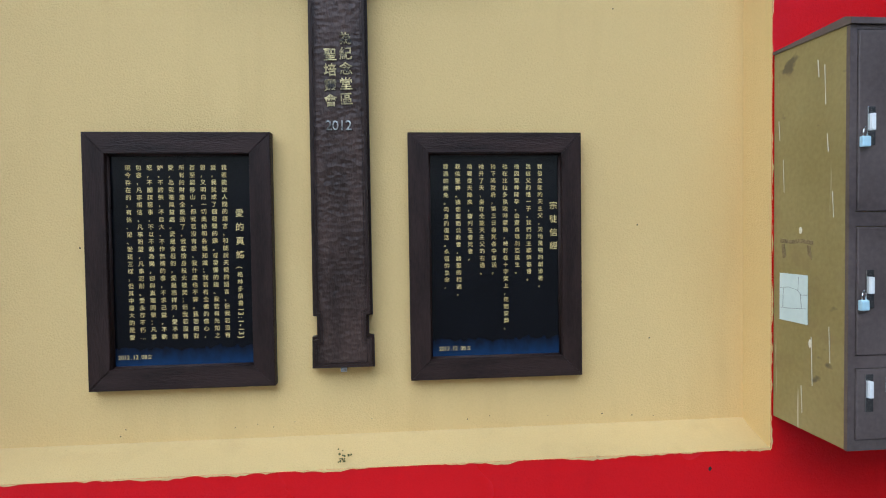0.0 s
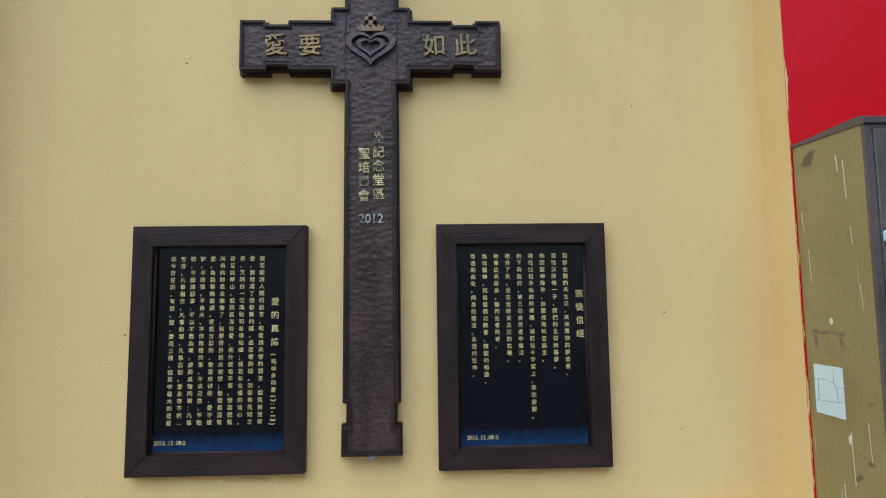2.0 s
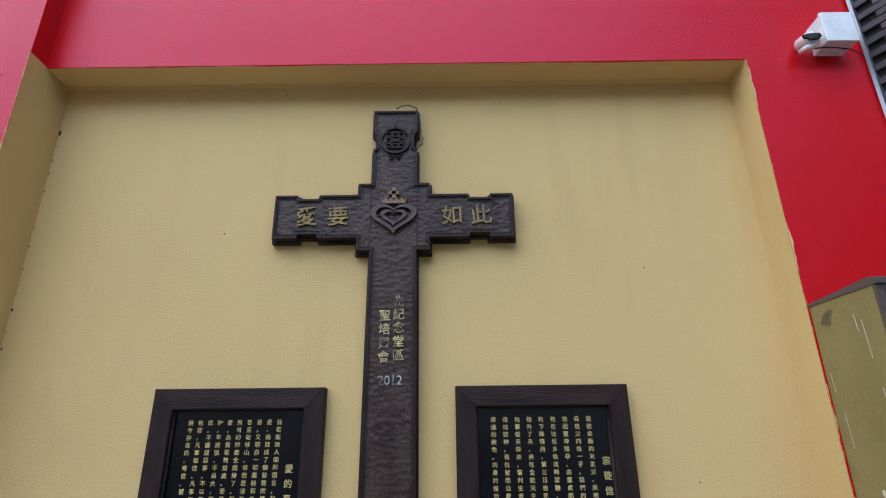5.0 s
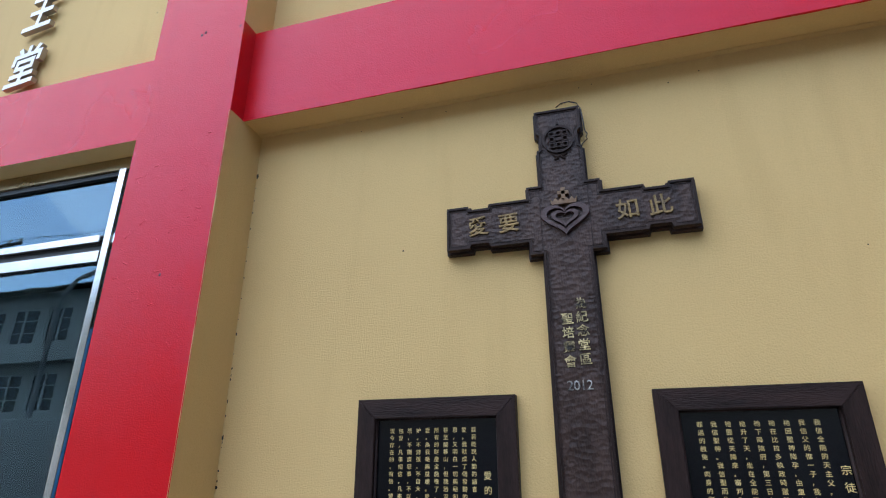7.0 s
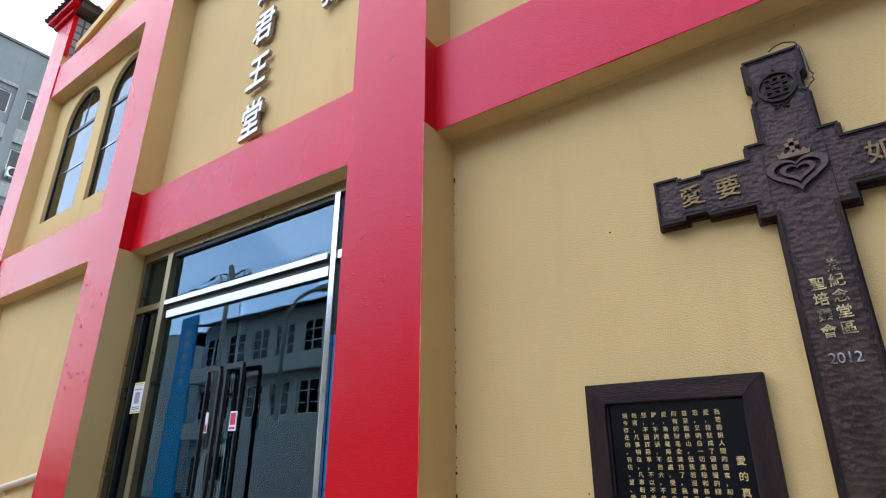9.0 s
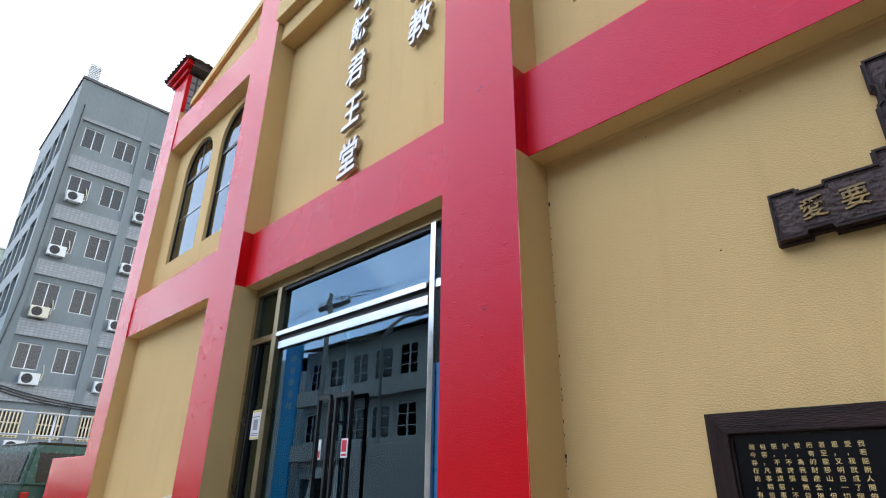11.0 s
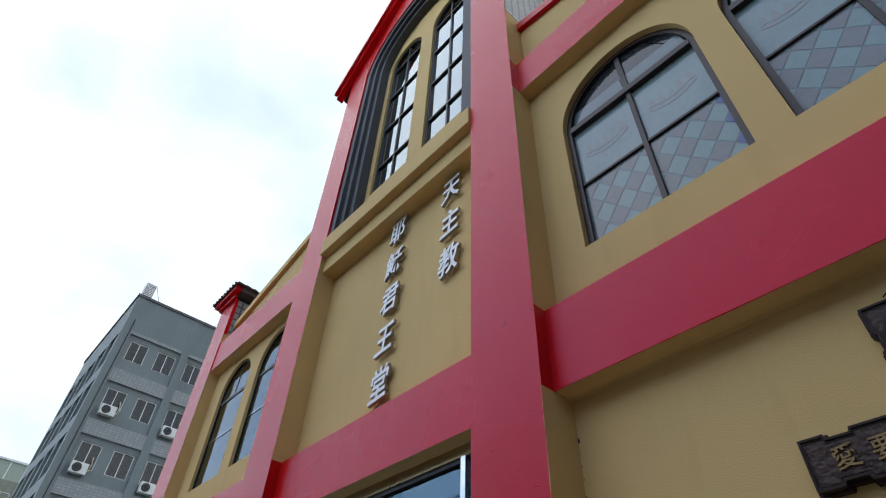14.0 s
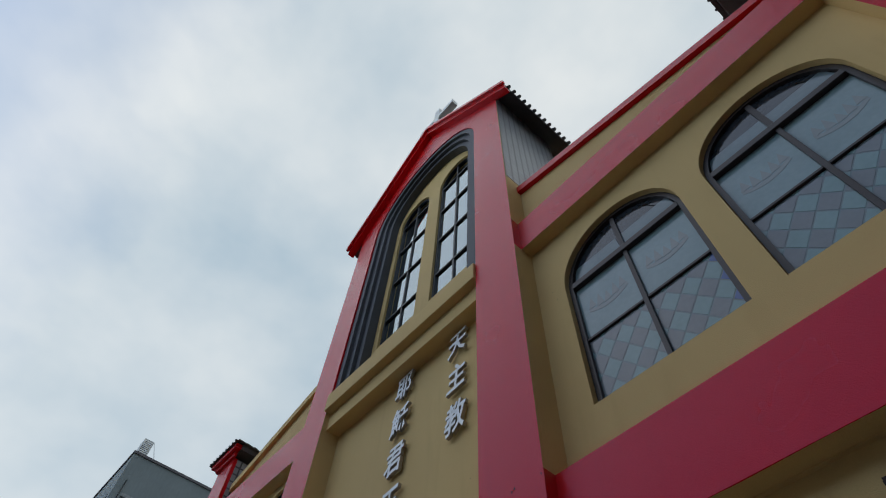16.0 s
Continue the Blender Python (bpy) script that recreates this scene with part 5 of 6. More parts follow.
# ---- neighbour on the street side: dark strip-brick wall with a metal edge ----
BRICK = surface("dark_purple_strip_brick", (0.030, 0.020, 0.026), (0.065, 0.045, 0.055), 9, 0.6, 90, 0.3, per_piece=0.25)
nb = tagged(new("wall_neighbour"), "dark purple strip-brick wall of the next house", "wall", kind="structure")
nb.matrix_world = pose(X_END + 0.002, Y_BAND, 0, 0, 0, -62)   # it runs out towards the street
# the bed's length and height beyond the bricks are added to shade the pier
part("backing", boxes((0.014, 7.0, 0.0, 1.2, -0.2, 11.0)), plain("dark_mortar", (0.012, 0.011, 0.012), 0.9), nb, "dark mortar bed, extended out of view to block light")
part("edge_strip", boxes((0.0, 0.013, -0.022, 0.02, 0.0, 11.0)), surface("dull_aluminium_strip", (0.30, 0.30, 0.34), (0.44, 0.44, 0.47), 5, 0.45, 80, 0.05, metal=0.6), nb, "dull metal edge strip")



# ---- windows, air conditioners and buildings round about ----
def grid_wall(put, us, zs, holes):
    """Boxes for each cell of a grid of widths us and heights zs that is no hole; put(u0, u1, z0, z1) lays one."""
    for j, (z0, z1) in enumerate(zip(zs, zs[1:])):
        run = None
        for i, (u0, u1) in enumerate(zip(us, us[1:])):
            if (i, j) in holes:
                if run is not None:
                    put(run, u0, z0, z1)
                    run = None
            elif run is None:
                run = u0
        if run is not None:
            put(run, us[-1], z0, z1)


def slide_window(parent, m, w, h, label="", metal=None, deep=0.10, bars=False, f=0.04, blind=None):
    """A two-leaf sliding window; m places its lower middle, its face looking along -y of m."""
    metal = metal or WHITE_ALU
    win = tagged(new("window"), label)
    win.parent = parent
    win.matrix_local = m
    for nm, q in (("frame_side", (-w / 2, -w / 2 + f, 0, h)), ("frame_side", (w / 2 - f, w / 2, 0, h)), ("frame_sill", (-w / 2 + f, w / 2 - f, 0, f)), ("frame_head", (-w / 2 + f, w / 2 - f, h - f, h)), ("meeting_stile", (-f / 2, f / 2, f, h - f))):
        part(nm, boxes((q[0], q[1], 0.0, deep, q[2], q[3])), metal, win)
    if bars:
        for zb in (0.33, 0.67):
            part("glazing_bar", boxes((-w / 2 + f, -f / 2, 0.02, deep - 0.02, h * zb - 0.02, h * zb + 0.02)), metal, win)
            part("glazing_bar", boxes((f / 2, w / 2 - f, 0.02, deep - 0.02, h * zb - 0.02, h * zb + 0.02)), metal, win)
    part("pane", boxes((-w / 2 + f, -f / 2, deep * 0.5, deep * 0.5 + 0.012, f, h - f)), FAR_GLASS, win)
    part("pane", boxes((f / 2, w / 2 - f, deep * 0.5, deep * 0.5 + 0.012, f, h - f)), FAR_GLASS, win)
    part("curtain", boxes((-w / 2 + f, w / 2 - f, deep + 0.10, deep + 0.12, f, h - f)), blind or CURTAINS[len(CURTAIN_COUNT) % 3], win)
    CURTAIN_COUNT.append(1)
    return win


CURTAIN_COUNT = []
PALE_BLIND = surface("pale_curtain", (0.36, 0.37, 0.36), (0.52, 0.53, 0.51), 3, 0.9, 20, 0.1, stretch=(8, 8, 0.5))
CURTAINS = [surface("brown_curtain", (0.05, 0.043, 0.04), (0.10, 0.085, 0.08), 3, 0.9, 20, 0.1, stretch=(8, 8, 0.5)),
            surface("dark_blind", (0.02, 0.022, 0.027), (0.05, 0.053, 0.06), 3, 0.9, 20, 0.1, stretch=(8, 8, 0.5)),
            surface("grey_blind", (0.11, 0.115, 0.11), (0.18, 0.18, 0.17), 3, 0.9, 20, 0.1, stretch=(8, 8, 0.5))]


def ac_unit(m, label, tone):
    ob = thing("air_conditioner", label, "air conditioner", group="outdoor air conditioners")
    ob.matrix_world = m
    part("casing", boxes((-0.42, 0.42, -0.34, 0.0, 0.0, 0.58), bevel=0.02), tone, ob)
    bm = bmesh.new()
    for r in (0.235, 0.18, 0.125, 0.07):
        tube(bm, [(-0.12 + r * math.cos(a), -0.345, 0.29 + r * math.sin(a)) for a in (2 * math.pi * k / 24 for k in range(25))], 0.008, 5)
    for k in range(8):
        a = math.pi * k / 4
        tube(bm, [(-0.12, -0.345, 0.29), (-0.12 + 0.235 * math.cos(a), -0.345, 0.29 + 0.235 * math.sin(a))], 0.006, 4)
    part("fan_grille", bm, DARK_PLASTIC, ob)
    # flat dark disc paints the shade of the fan opening
    bm = bmesh.new()
    tube(bm, [(-0.12, -0.343, 0.29), (-0.12, -0.3405, 0.29)], 0.235, 24)
    part("fan_shade_disc", bm, plain("fan_shadow_grey", (0.06, 0.06, 0.06), 0.8), ob)
    for x in (-0.3, 0.3):
        part("bracket", boxes((x - 0.02, x + 0.02, -0.36, 0.10, -0.05, -0.001)), plain("bracket_grey", (0.2, 0.2, 0.2), 0.6), ob)
    bm = bmesh.new()
    tube(bm, [(0.40, -0.1, 0.25), (0.52, -0.08, 0.3), (0.56, -0.05, 0.7), (0.5, 0.05, 1.1)], 0.022, 6)
    part("pipe", bm, CREAM, ob, smooth=True)
    return ob


# grey office block up the street
S = 1.2


def far(y, z):
    return -0.005 + S * (y + 0.245), 1.673 + S * (z - 1.563)


GX = -0.147 + S * (-29.5 + 0.147)
GROUND_UP = 0.45
office = thing("office_building", "blue-grey six-storey block with white sliding windows", "building", (GX, far(2.717, 0)[0], GROUND_UP))
BASE = Vector((GX, far(2.717, 0)[0], GROUND_UP))
tops, sills = (17.927, 15.202, 12.469, 9.744, 6.985, 4.26), (16.81, 14.069, 11.302, 8.594, 5.886, 3.136)
cols = [(3.42, 4.36), (4.87, 5.84), (6.44, 7.38), (7.96, 8.90), (9.62, 10.56)]
us = sorted({0.0, *[far(a, 0)[0] - BASE.y for c in cols for a in c], far(12.0, 0)[0] - BASE.y})
zs = sorted({0.0, *[far(0, z)[1] - BASE.z for z in tops + sills], far(0, 20.43)[1] - BASE.z})
holes = {(i, j) for i in range(1, len(us) - 1, 2) for j in range(1, len(zs) - 1, 2)}
bm = bmesh.new()
grid_wall(lambda a, b, c, d: box(bm, -0.45, -0.181, max(a, 0.452), b, c, d), us, zs, holes)
part("side_wall", bm, GREY_WALL, office, "blue-grey painted wall, stained under the sills")
H, DEPTH = zs[-1], us[-1]
# proud piers, floor bands with small tiles, parapet
for a, b in ((2.717, 3.19), (5.96, 6.36), (9.08, 9.48)):
    part("pier", boxes((-0.18, 0.0, far(a, 0)[0] - BASE.y - (0.002 if a == 2.717 else 0), far(b, 0)[0] - BASE.y, 0.0, H)), GREY_WALL, office)
TILE_BAND = tiles_material("grey_mosaic_band", (0.27, 0.29, 0.30), (0.18, 0.19, 0.20), 0.22, 0.14, 0.02)
for t, s in zip(tops, sills):
    for a, b in ((3.19, 5.96), (6.36, 9.08)):
        y0, y1 = far(a, 0)[0] - BASE.y, far(b, 0)[0] - BASE.y
        z0 = far(0, t + 0.28)[1] - BASE.z
        part("floor_band", boxes((-0.18, -0.03, y0, y1, z0, z0 + 0.85)), TILE_BAND, office, "grey mosaic-tiled floor band")
part("top_band", boxes((-0.18, -0.02, far(3.19, 0)[0] - BASE.y, far(5.96, 0)[0] - BASE.y, far(0, 18.38)[1] - BASE.z, H)), GREY_WALL, office)
part("top_band", boxes((-0.18, -0.02, far(6.36, 0)[0] - BASE.y, far(9.08, 0)[0] - BASE.y, far(0, 18.38)[1] - BASE.z, H)), GREY_WALL, office)
part("coping", boxes((-11.5, 0.08, -0.08, DEPTH, H, H + 0.16)), plain("dark_coping", (0.10, 0.09, 0.10), 0.7), office, "dark coping round the roof")
part("roof_slab", boxes((-11.2, -0.45, 0.3, DEPTH, H - 0.6, H - 0.3)), CONCRETE, office)
for (i, j) in sorted(holes):
    w, h = us[i + 1] - us[i], zs[j + 1] - zs[j]
    low = j == 1
    m = Matrix.Translation((-0.24, (us[i] + us[i + 1]) / 2, zs[j])) @ Matrix.Rotation(math.pi / 2, 4, "Z")
    win = slide_window(office, m, w - 0.01, h - 0.01, metal=CREAM if low else None)
    if low:
        for k in range(7):
            x = -w / 2 + w * (k + 0.5) / 7
            part("security_bar", boxes((x - 0.03, x + 0.03, -0.10, -0.06, 0.02, h)), CREAM, win)
        for z in (0.08, h * 0.5, h - 0.1):
            part("security_rail", boxes((-w / 2, w / 2, -0.0595, -0.03, z, z + 0.05)), CREAM, win)
# street face with deep loggias
us2 = [-11.4]
while us2[-1] < -0.6:
    us2 += [us2[-1] + 0.42, us2[-1] + 0.42 + 1.75]
us2 = [u for u in us2 if u < -0.45] + [-0.182]
zs2 = [0.0]
for s in sills[::-1]:
    z = far(0, s)[1] - BASE.z
    zs2 += [z - 0.55, z + 1.75]
zs2.append(H)
holes2 = {(i, j) for i in range(1, len(us2) - 1, 2) for j in range(1, len(zs2) - 1, 2)}
bm = bmesh.new()
grid_wall(lambda a, b, c, d: box(bm, a, b, -0.001, 0.45, c, d), us2, zs2, holes2)
part("street_wall", bm, GREY_WALL, office, "blue-grey front of deep open loggias")
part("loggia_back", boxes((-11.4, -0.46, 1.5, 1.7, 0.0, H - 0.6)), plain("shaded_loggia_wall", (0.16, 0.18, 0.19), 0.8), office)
for s in sills:
    z = far(0, s)[1] - BASE.z - 0.55
    part("loggia_floor", boxes((-11.4, -0.46, 0.4505, 1.4995, z - 0.2, z)), GREY_WALL, office)
part("far_end_wall", boxes((-11.4, -11.1, 0.46, DEPTH, 0.0, H)), GREY_WALL, office)
part("rear_wall", boxes((-11.1, -0.46, DEPTH - 0.3, DEPTH, 0.0, H - 0.6)), GREY_WALL, office)
AC_WHITE, AC_CREAM = plain("ac_white", (0.62, 0.63, 0.62), 0.45), plain("ac_cream", (0.60, 0.56, 0.44), 0.45)
RZ = Matrix.Rotation(math.pi / 2, 4, "Z")
for yy, zz, tone in ((4.83, 16.27, AC_WHITE), (4.77, 12.93, AC_WHITE), (4.82, 9.48, AC_CREAM), (5.25, 6.08, AC_WHITE), (5.4, 2.85, AC_WHITE), (8.45, 16.2, AC_WHITE), (8.46, 12.88, AC_WHITE),
                     (8.57, 9.47, AC_WHITE), (8.6, 6.05, AC_WHITE)):
    ac_unit(Matrix.Translation((GX - 0.06, yy, zz)) @ RZ, "outdoor air conditioner unit on the grey block wall", tone)
vent = thing("roof_louvre", "pale louvred rooftop plant box with a stay", "roof unit", (GX - 0.4, far(3.07, 0)[0], GROUND_UP + H + 0.16))
part("casing", boxes((-0.6, 0.15, -0.30, 0.34, 0.0, 1.25), bevel=0.02), plain("galvanised_grey", (0.42, 0.43, 0.43), 0.5, 0.4), vent)
for k in range(9):
    part("slat", boxes((0.151, 0.19, -0.26, 0.30, 0.10 + 0.12 * k, 0.15 + 0.12 * k)), WHITE_ALU, vent)
bm = bmesh.new()
tube(bm, [(0.15, 0.34, 1.2), (0.1, 0.95, 0.0)], 0.015, 6)
part("stay", bm, plain("stay_grey", (0.25, 0.25, 0.25), 0.5), vent)

# greenish house further on
gh = thing("distant_house", "greenish tiled house with a glazed rooftop lean-to", "building", (-72, 3.0, 0.45))
GREEN = tiles_material("green_grey_tiles", (0.22, 0.24, 0.19), (0.14, 0.15, 0.12), 0.6, 0.2, 0.03)
part("wall", boxes((-12, 0, -2, 9, 0, 22.0)), GREEN, gh)
for j in range(7):
    for y in (-0.6, 1.6, 3.8):
        slide_window(gh, Matrix.Translation((0.02, y, 1.4 + 3.0 * j)) @ RZ, 1.6, 1.5, deep=0.08)
part("roof_lean_to", boxes((-6, -0.2, -2, 9, 22.02, 23.8)), plain("rooftop_glass_green", (0.30, 0.36, 0.30), 0.3), gh, "pale green glazed rooftop room")
for k in range(7):
    part("lean_to_post", boxes((-0.199, -0.1, -1.9 + 1.5 * k, -1.8 + 1.5 * k, 22.02, 23.9)), WHITE_ALU, gh)
part("lean_to_rail", boxes((-0.25, -0.0, -2, 9, 23.81, 24.0)), WHITE_ALU, gh)

# raised yard, pipe fence, cables
structure("raised_yard", boxes((-120, -9.6, 0.9, 40, -0.15, 0.45)), CONCRETE, "raised concrete yard beyond the church", "ground")
fence = thing("pipe_fence", "open galvanised pipe fence along the raised yard", "fence", (-20.0, 3.5, 0.45))
GALV = surface("galvanised_pipe", (0.36, 0.38, 0.40), (0.52, 0.54, 0.55), 6, 0.4, 60, 0.05, metal=0.7)
for y in (-1.6, 0.3, 2.2, 4.1):
    bm = bmesh.new()
    tube(bm, [(0, y, 0), (0, y, 2.95)], 0.03, 8)
    part("post", bm, GALV, fence, smooth=True)
for z in (0.6, 1.45, 2.33, 2.93):
    bm = bmesh.new()
    tube(bm, [(0.03, -1.6, z), (0.03, 4.1, z)], 0.022, 8)
    part("rail", bm, GALV, fence, smooth=True)


def cable(points, r, label):
    ob = thing("cable", label, "cable")
    pts = [Vector(p) for p in points]
    line = []
    for a, b in zip(pts, pts[1:]):
        for k in range(12):
            t = k / 12
            line.append(a.lerp(b, t) + Vector((0, 0, -4 * t * (1 - t) * 0.02 * (b - a).length)))
    bm = tube(bmesh.new(), line + [pts[-1]], r, 6)
    part("strand", bm, DARK_PLASTIC, ob, smooth=True)


yy, z5 = far(3.0, 5.0)
for k in range(3):
    cable([(GX + 0.026, yy + 0.06, z5 + 0.2 - 0.12 * k), (GX + 0.026, far(4.9, 0)[0], z5 - 0.25 - 0.13 * k), (GX + 0.026, far(9, 0)[0], z5 - 0.5 - 0.1 * k)], 0.03, "black cable sagging along the grey block")
cable([(GX + 0.03, yy + 0.1, far(0, 19)[1]), (GX + 0.03, yy, far(0, 9)[1]), (GX + 0.03, yy - 0.4, z5 + 0.3), (GX + 0.03, yy - 0.4, 0.45)], 0.032, "black cable clipped down the grey block")


# ---- parked vehicles ----
def car(x, y, z, turn, paint, label, tall=1.78, long=4.1, spare=True):
    ob = thing("car", label, "car", group="parked cars")
    ob.matrix_world = pose(x, y, z, 0, 0, turn)
    L, Wd, T = long / 2, 0.86, tall
    bm = bmesh.new()
    low = [(-L, 0.42), (-L, 0.95), (-L + 0.95, 1.04), (L - 0.02, 1.04), (L, 0.5), (L - 0.1, 0.38), (-L + 0.1, 0.36)]
    prism(bm, low, -Wd, Wd)
    bmesh.ops.bevel(bm, geom=list(bm.edges), offset=0.06, segments=2, affect="EDGES")
    part("body", bm, paint, ob, smooth=False)
    bm = bmesh.new()
    v = []
    for (x0, x1, w, z0) in ((-L + 0.9, L - 0.06, Wd - 0.04, 1.03), (-L + 1.45, L - 0.22, Wd - 0.16, T)):
        v.append([bm.verts.new(p) for p in ((x0, -w, z0), (x1, -w, z0), (x1, w, z0), (x0, w, z0))])
    bm.faces.new(v[0][::-1])
    bm.faces.new(v[1])
    for i in range(4):
        bm.faces.new((v[0][i], v[0][(i + 1) % 4], v[1][(i + 1) % 4], v[1][i]))
    bmesh.ops.bevel(bm, geom=list(bm.edges), offset=0.05, segments=2, affect="EDGES")
    part("cabin", bm, paint, ob)
    CARGLASS = FAR_GLASS
    dark = DARK_PLASTIC
    zc0, zc1 = 1.12, T - 0.14
    part("rear_window", prism(bmesh.new(), [(L - 0.09, zc0), (L - 0.07, zc0), (L - 0.19, zc1), (L - 0.21, zc1)], -0.6, 0.6), dark, ob, "dark rear window")
    part("windscreen", prism(bmesh.new(), [(-L + 0.93, zc0), (-L + 0.95, zc0), (-L + 1.40, zc1), (-L + 1.38, zc1)], -0.62, 0.62), dark, ob, "dark windscreen")
    for s in (-1, 1):
        bm = bmesh.new()
        q = [(-L + 1.15, zc0), (L - 0.25, zc0), (L - 0.35, zc1), (-L + 1.50, zc1)]
        a = [bm.verts.new((px, s * (Wd - 0.055 - (pz - zc0) * 0.17), pz)) for px, pz in q]
        b = [bm.verts.new((px, s * (Wd - 0.035 - (pz - zc0) * 0.17), pz)) for px, pz in q]
        bm.faces.new(a)
        bm.faces.new(b[::-1])
        for i in range(4):
            bm.faces.new((a[i], b[i], b[(i + 1) % 4], a[(i + 1) % 4]))
        part("side_window", bm, dark, ob)
        part("tail_light", boxes((L - 0.03, L + 0.015, s * 0.74 - 0.07, s * 0.74 + 0.07, 0.72, 0.95), bevel=0.01), plain("tail_red", (0.4, 0.02, 0.02), 0.25), ob)
        part("headlight", boxes((-L - 0.012, -L + 0.03, s * 0.66 - 0.12, s * 0.66 + 0.12, 0.68, 0.84), bevel=0.01), WHITE_PLASTIC, ob)
        for wx in (-L + 0.75, L - 0.75):
            bm = bmesh.new()
            tube(bm, [(wx, s * (Wd - 0.16), 0.33), (wx, s * (Wd + 0.03), 0.33)], 0.33, 20)
            tyre = part("wheel", bm, plain("tyre_black", (0.015, 0.015, 0.015), 0.8), ob)
            bm = bmesh.new()
            tube(bm, [(wx, s * (Wd + 0.031), 0.33), (wx, s * (Wd + 0.045), 0.33)], 0.2, 16)
            part("rim", bm, STEEL, tyre)
    part("roof_rack", boxes((-L + 1.7, L - 0.4, -0.6, 0.6, T + 0.004, T + 0.06), bevel=0.01), DARK_PLASTIC, ob, "black roof rack")
    if spare:
        bm = bmesh.new()
        tube(bm, [(L + 0.016, -0.1, 0.95), (L + 0.2, -0.1, 0.95)], 0.33, 20)
        part("spare_wheel", bm, DARK_PLASTIC, ob, "spare wheel on the rear door")
    part("bumper", boxes((L - 0.02, L + 0.08, -0.84, 0.84, 0.40, 0.58), bevel=0.02), DARK_PLASTIC, ob)
    return ob


car(-15.5, 2.75, 0.45, 8, plain("dark_green_car_paint", (0.03, 0.09, 0.075), 0.25), "dark green off-road car with a rear spare wheel")
car(-14.6, 0.55, -0.16, 5, plain("charcoal_car_paint", (0.02, 0.02, 0.024), 0.25), "charcoal off-road car parked at the kerb", spare=False)
car(-12.3, 4.6, 0.45, 12, plain("silver_car_paint", (0.45, 0.47, 0.48), 0.25, 0.4), "silver estate car parked in the raised yard", tall=1.5, spare=False)

# ---- across the street: what the door glass mirrors ----
PLASTER = surface("grey_plaster_front", (0.48, 0.49, 0.48), (0.60, 0.61, 0.59), 0.8, 0.85, 8, 0.2)
TAN_FRONT = surface("tan_tiled_front", (0.48, 0.46, 0.42), (0.60, 0.57, 0.52), 0.8, 0.8, 8, 0.2)


def row_house(x0, x1, storeys, label, mat, roof, y=-16.2, h0=3.2):
    ob = thing("row_house", label, "house", (x0, y, -0.16), group="houses across the street")
    w = x1 - x0
    n = max(2, int(w / 2.0))
    us = [0.0]
    for i in range(n):
        us += [w * (i + 0.15) / n, w * (i + 0.85) / n]
    us.append(w)
    zs = [0.0]
    for j in range(storeys):
        zs += [0.95 + h0 * j if j else 0.05, h0 * j + (2.75 if j and h0 > 3 else 2.15)]
    zs.append(h0 * storeys + 0.3)
    holes = {(i, j) for i in range(1, len(us) - 1, 2) for j in range(1, len(zs) - 1, 2)}
    bm = bmesh.new()
    grid_wall(lambda a, b, c, d: box(bm, a, b, -0.25, 0.0, c, d), us, zs, holes)
    part("wall", bm, mat, ob)
    top = zs[-1]
    part("body", boxes((0, w, -9.0, -1.2, 0.0, top)), mat, ob)
    for i, j in sorted(holes):
        if j == 1:
            part("shutter", boxes((us[i], us[i + 1], -0.2, -0.12, zs[j], zs[j + 1])), plain("roller_shutter_grey", (0.07, 0.08, 0.085), 0.5, 0.3), ob)
        else:
            slide_window(ob, Matrix.Translation(((us[i] + us[i + 1]) / 2, -0.06, zs[j])) @ Matrix.Rotation(math.pi, 4, "Z"), us[i + 1] - us[i] - 0.02, zs[j + 1] - zs[j] - 0.02, bars=True, f=0.075, blind=PALE_BLIND)
    for j in range(1, storeys):
        part("balcony", boxes((0.1, w - 0.1, 0.001, 0.75, h0 * j - 0.1, h0 * j + 0.05)), mat, ob)
        part("balcony_wall", boxes((0.1, w - 0.1, 0.68, 0.7505, h0 * j + 0.051, h0 * j + 0.8)), mat, ob)
    bm = bmesh.new()
    a = [bm.verts.new((-0.4, yy, zz)) for yy, zz in ((0.95, top - 0.1), (-4.2, top + 1.3), (-9.4, top - 0.1), (-4.2, top + 1.15))]
    b = [bm.verts.new((w + 0.4, yy, zz)) for yy, zz in ((0.95, top - 0.1), (-4.2, top + 1.3), (-9.4, top - 0.1), (-4.2, top + 1.15))]
    for i in range(4):
        bm.faces.new((a[i], b[i], b[(i + 1) % 4], a[(i + 1) % 4]))
    bm.faces.new(a[::-1])
    bm.faces.new(b)
    part("roof", bm, roof, ob, "low dark pitched roof")
    return ob


DARK_ROOF = surface("dark_blue_sheet_roof", (0.02, 0.03, 0.05), (0.05, 0.06, 0.085), 2, 0.5, 20, 0.1)
row_house(-33.0, -19.6, 3, "grey plastered three-storey house with balconies", PLASTER, DARK_ROOF)
row_house(-19.0, -6.5, 3, "tan three-storey house with balconies", TAN_FRONT, ROOF_TILE)
row_house(-6.0, 7.0, 3, "grey three-storey house with shuttered shopfronts", PLASTER, ROOF_TILE)
row_house(7.4, 20.0, 3, "tan three-storey house with balconies", TAN_FRONT, ROOF_TILE)
row_house(-60.0, -38.5, 3, "grey three-storey house further up the street", PLASTER, ROOF_TILE)
# added out of view: hides low sky from the gloss of the red walls
row_house(-90.0, -60.6, 3, "added unseen tan three-storey house far up the street", TAN_FRONT, ROOF_TILE)

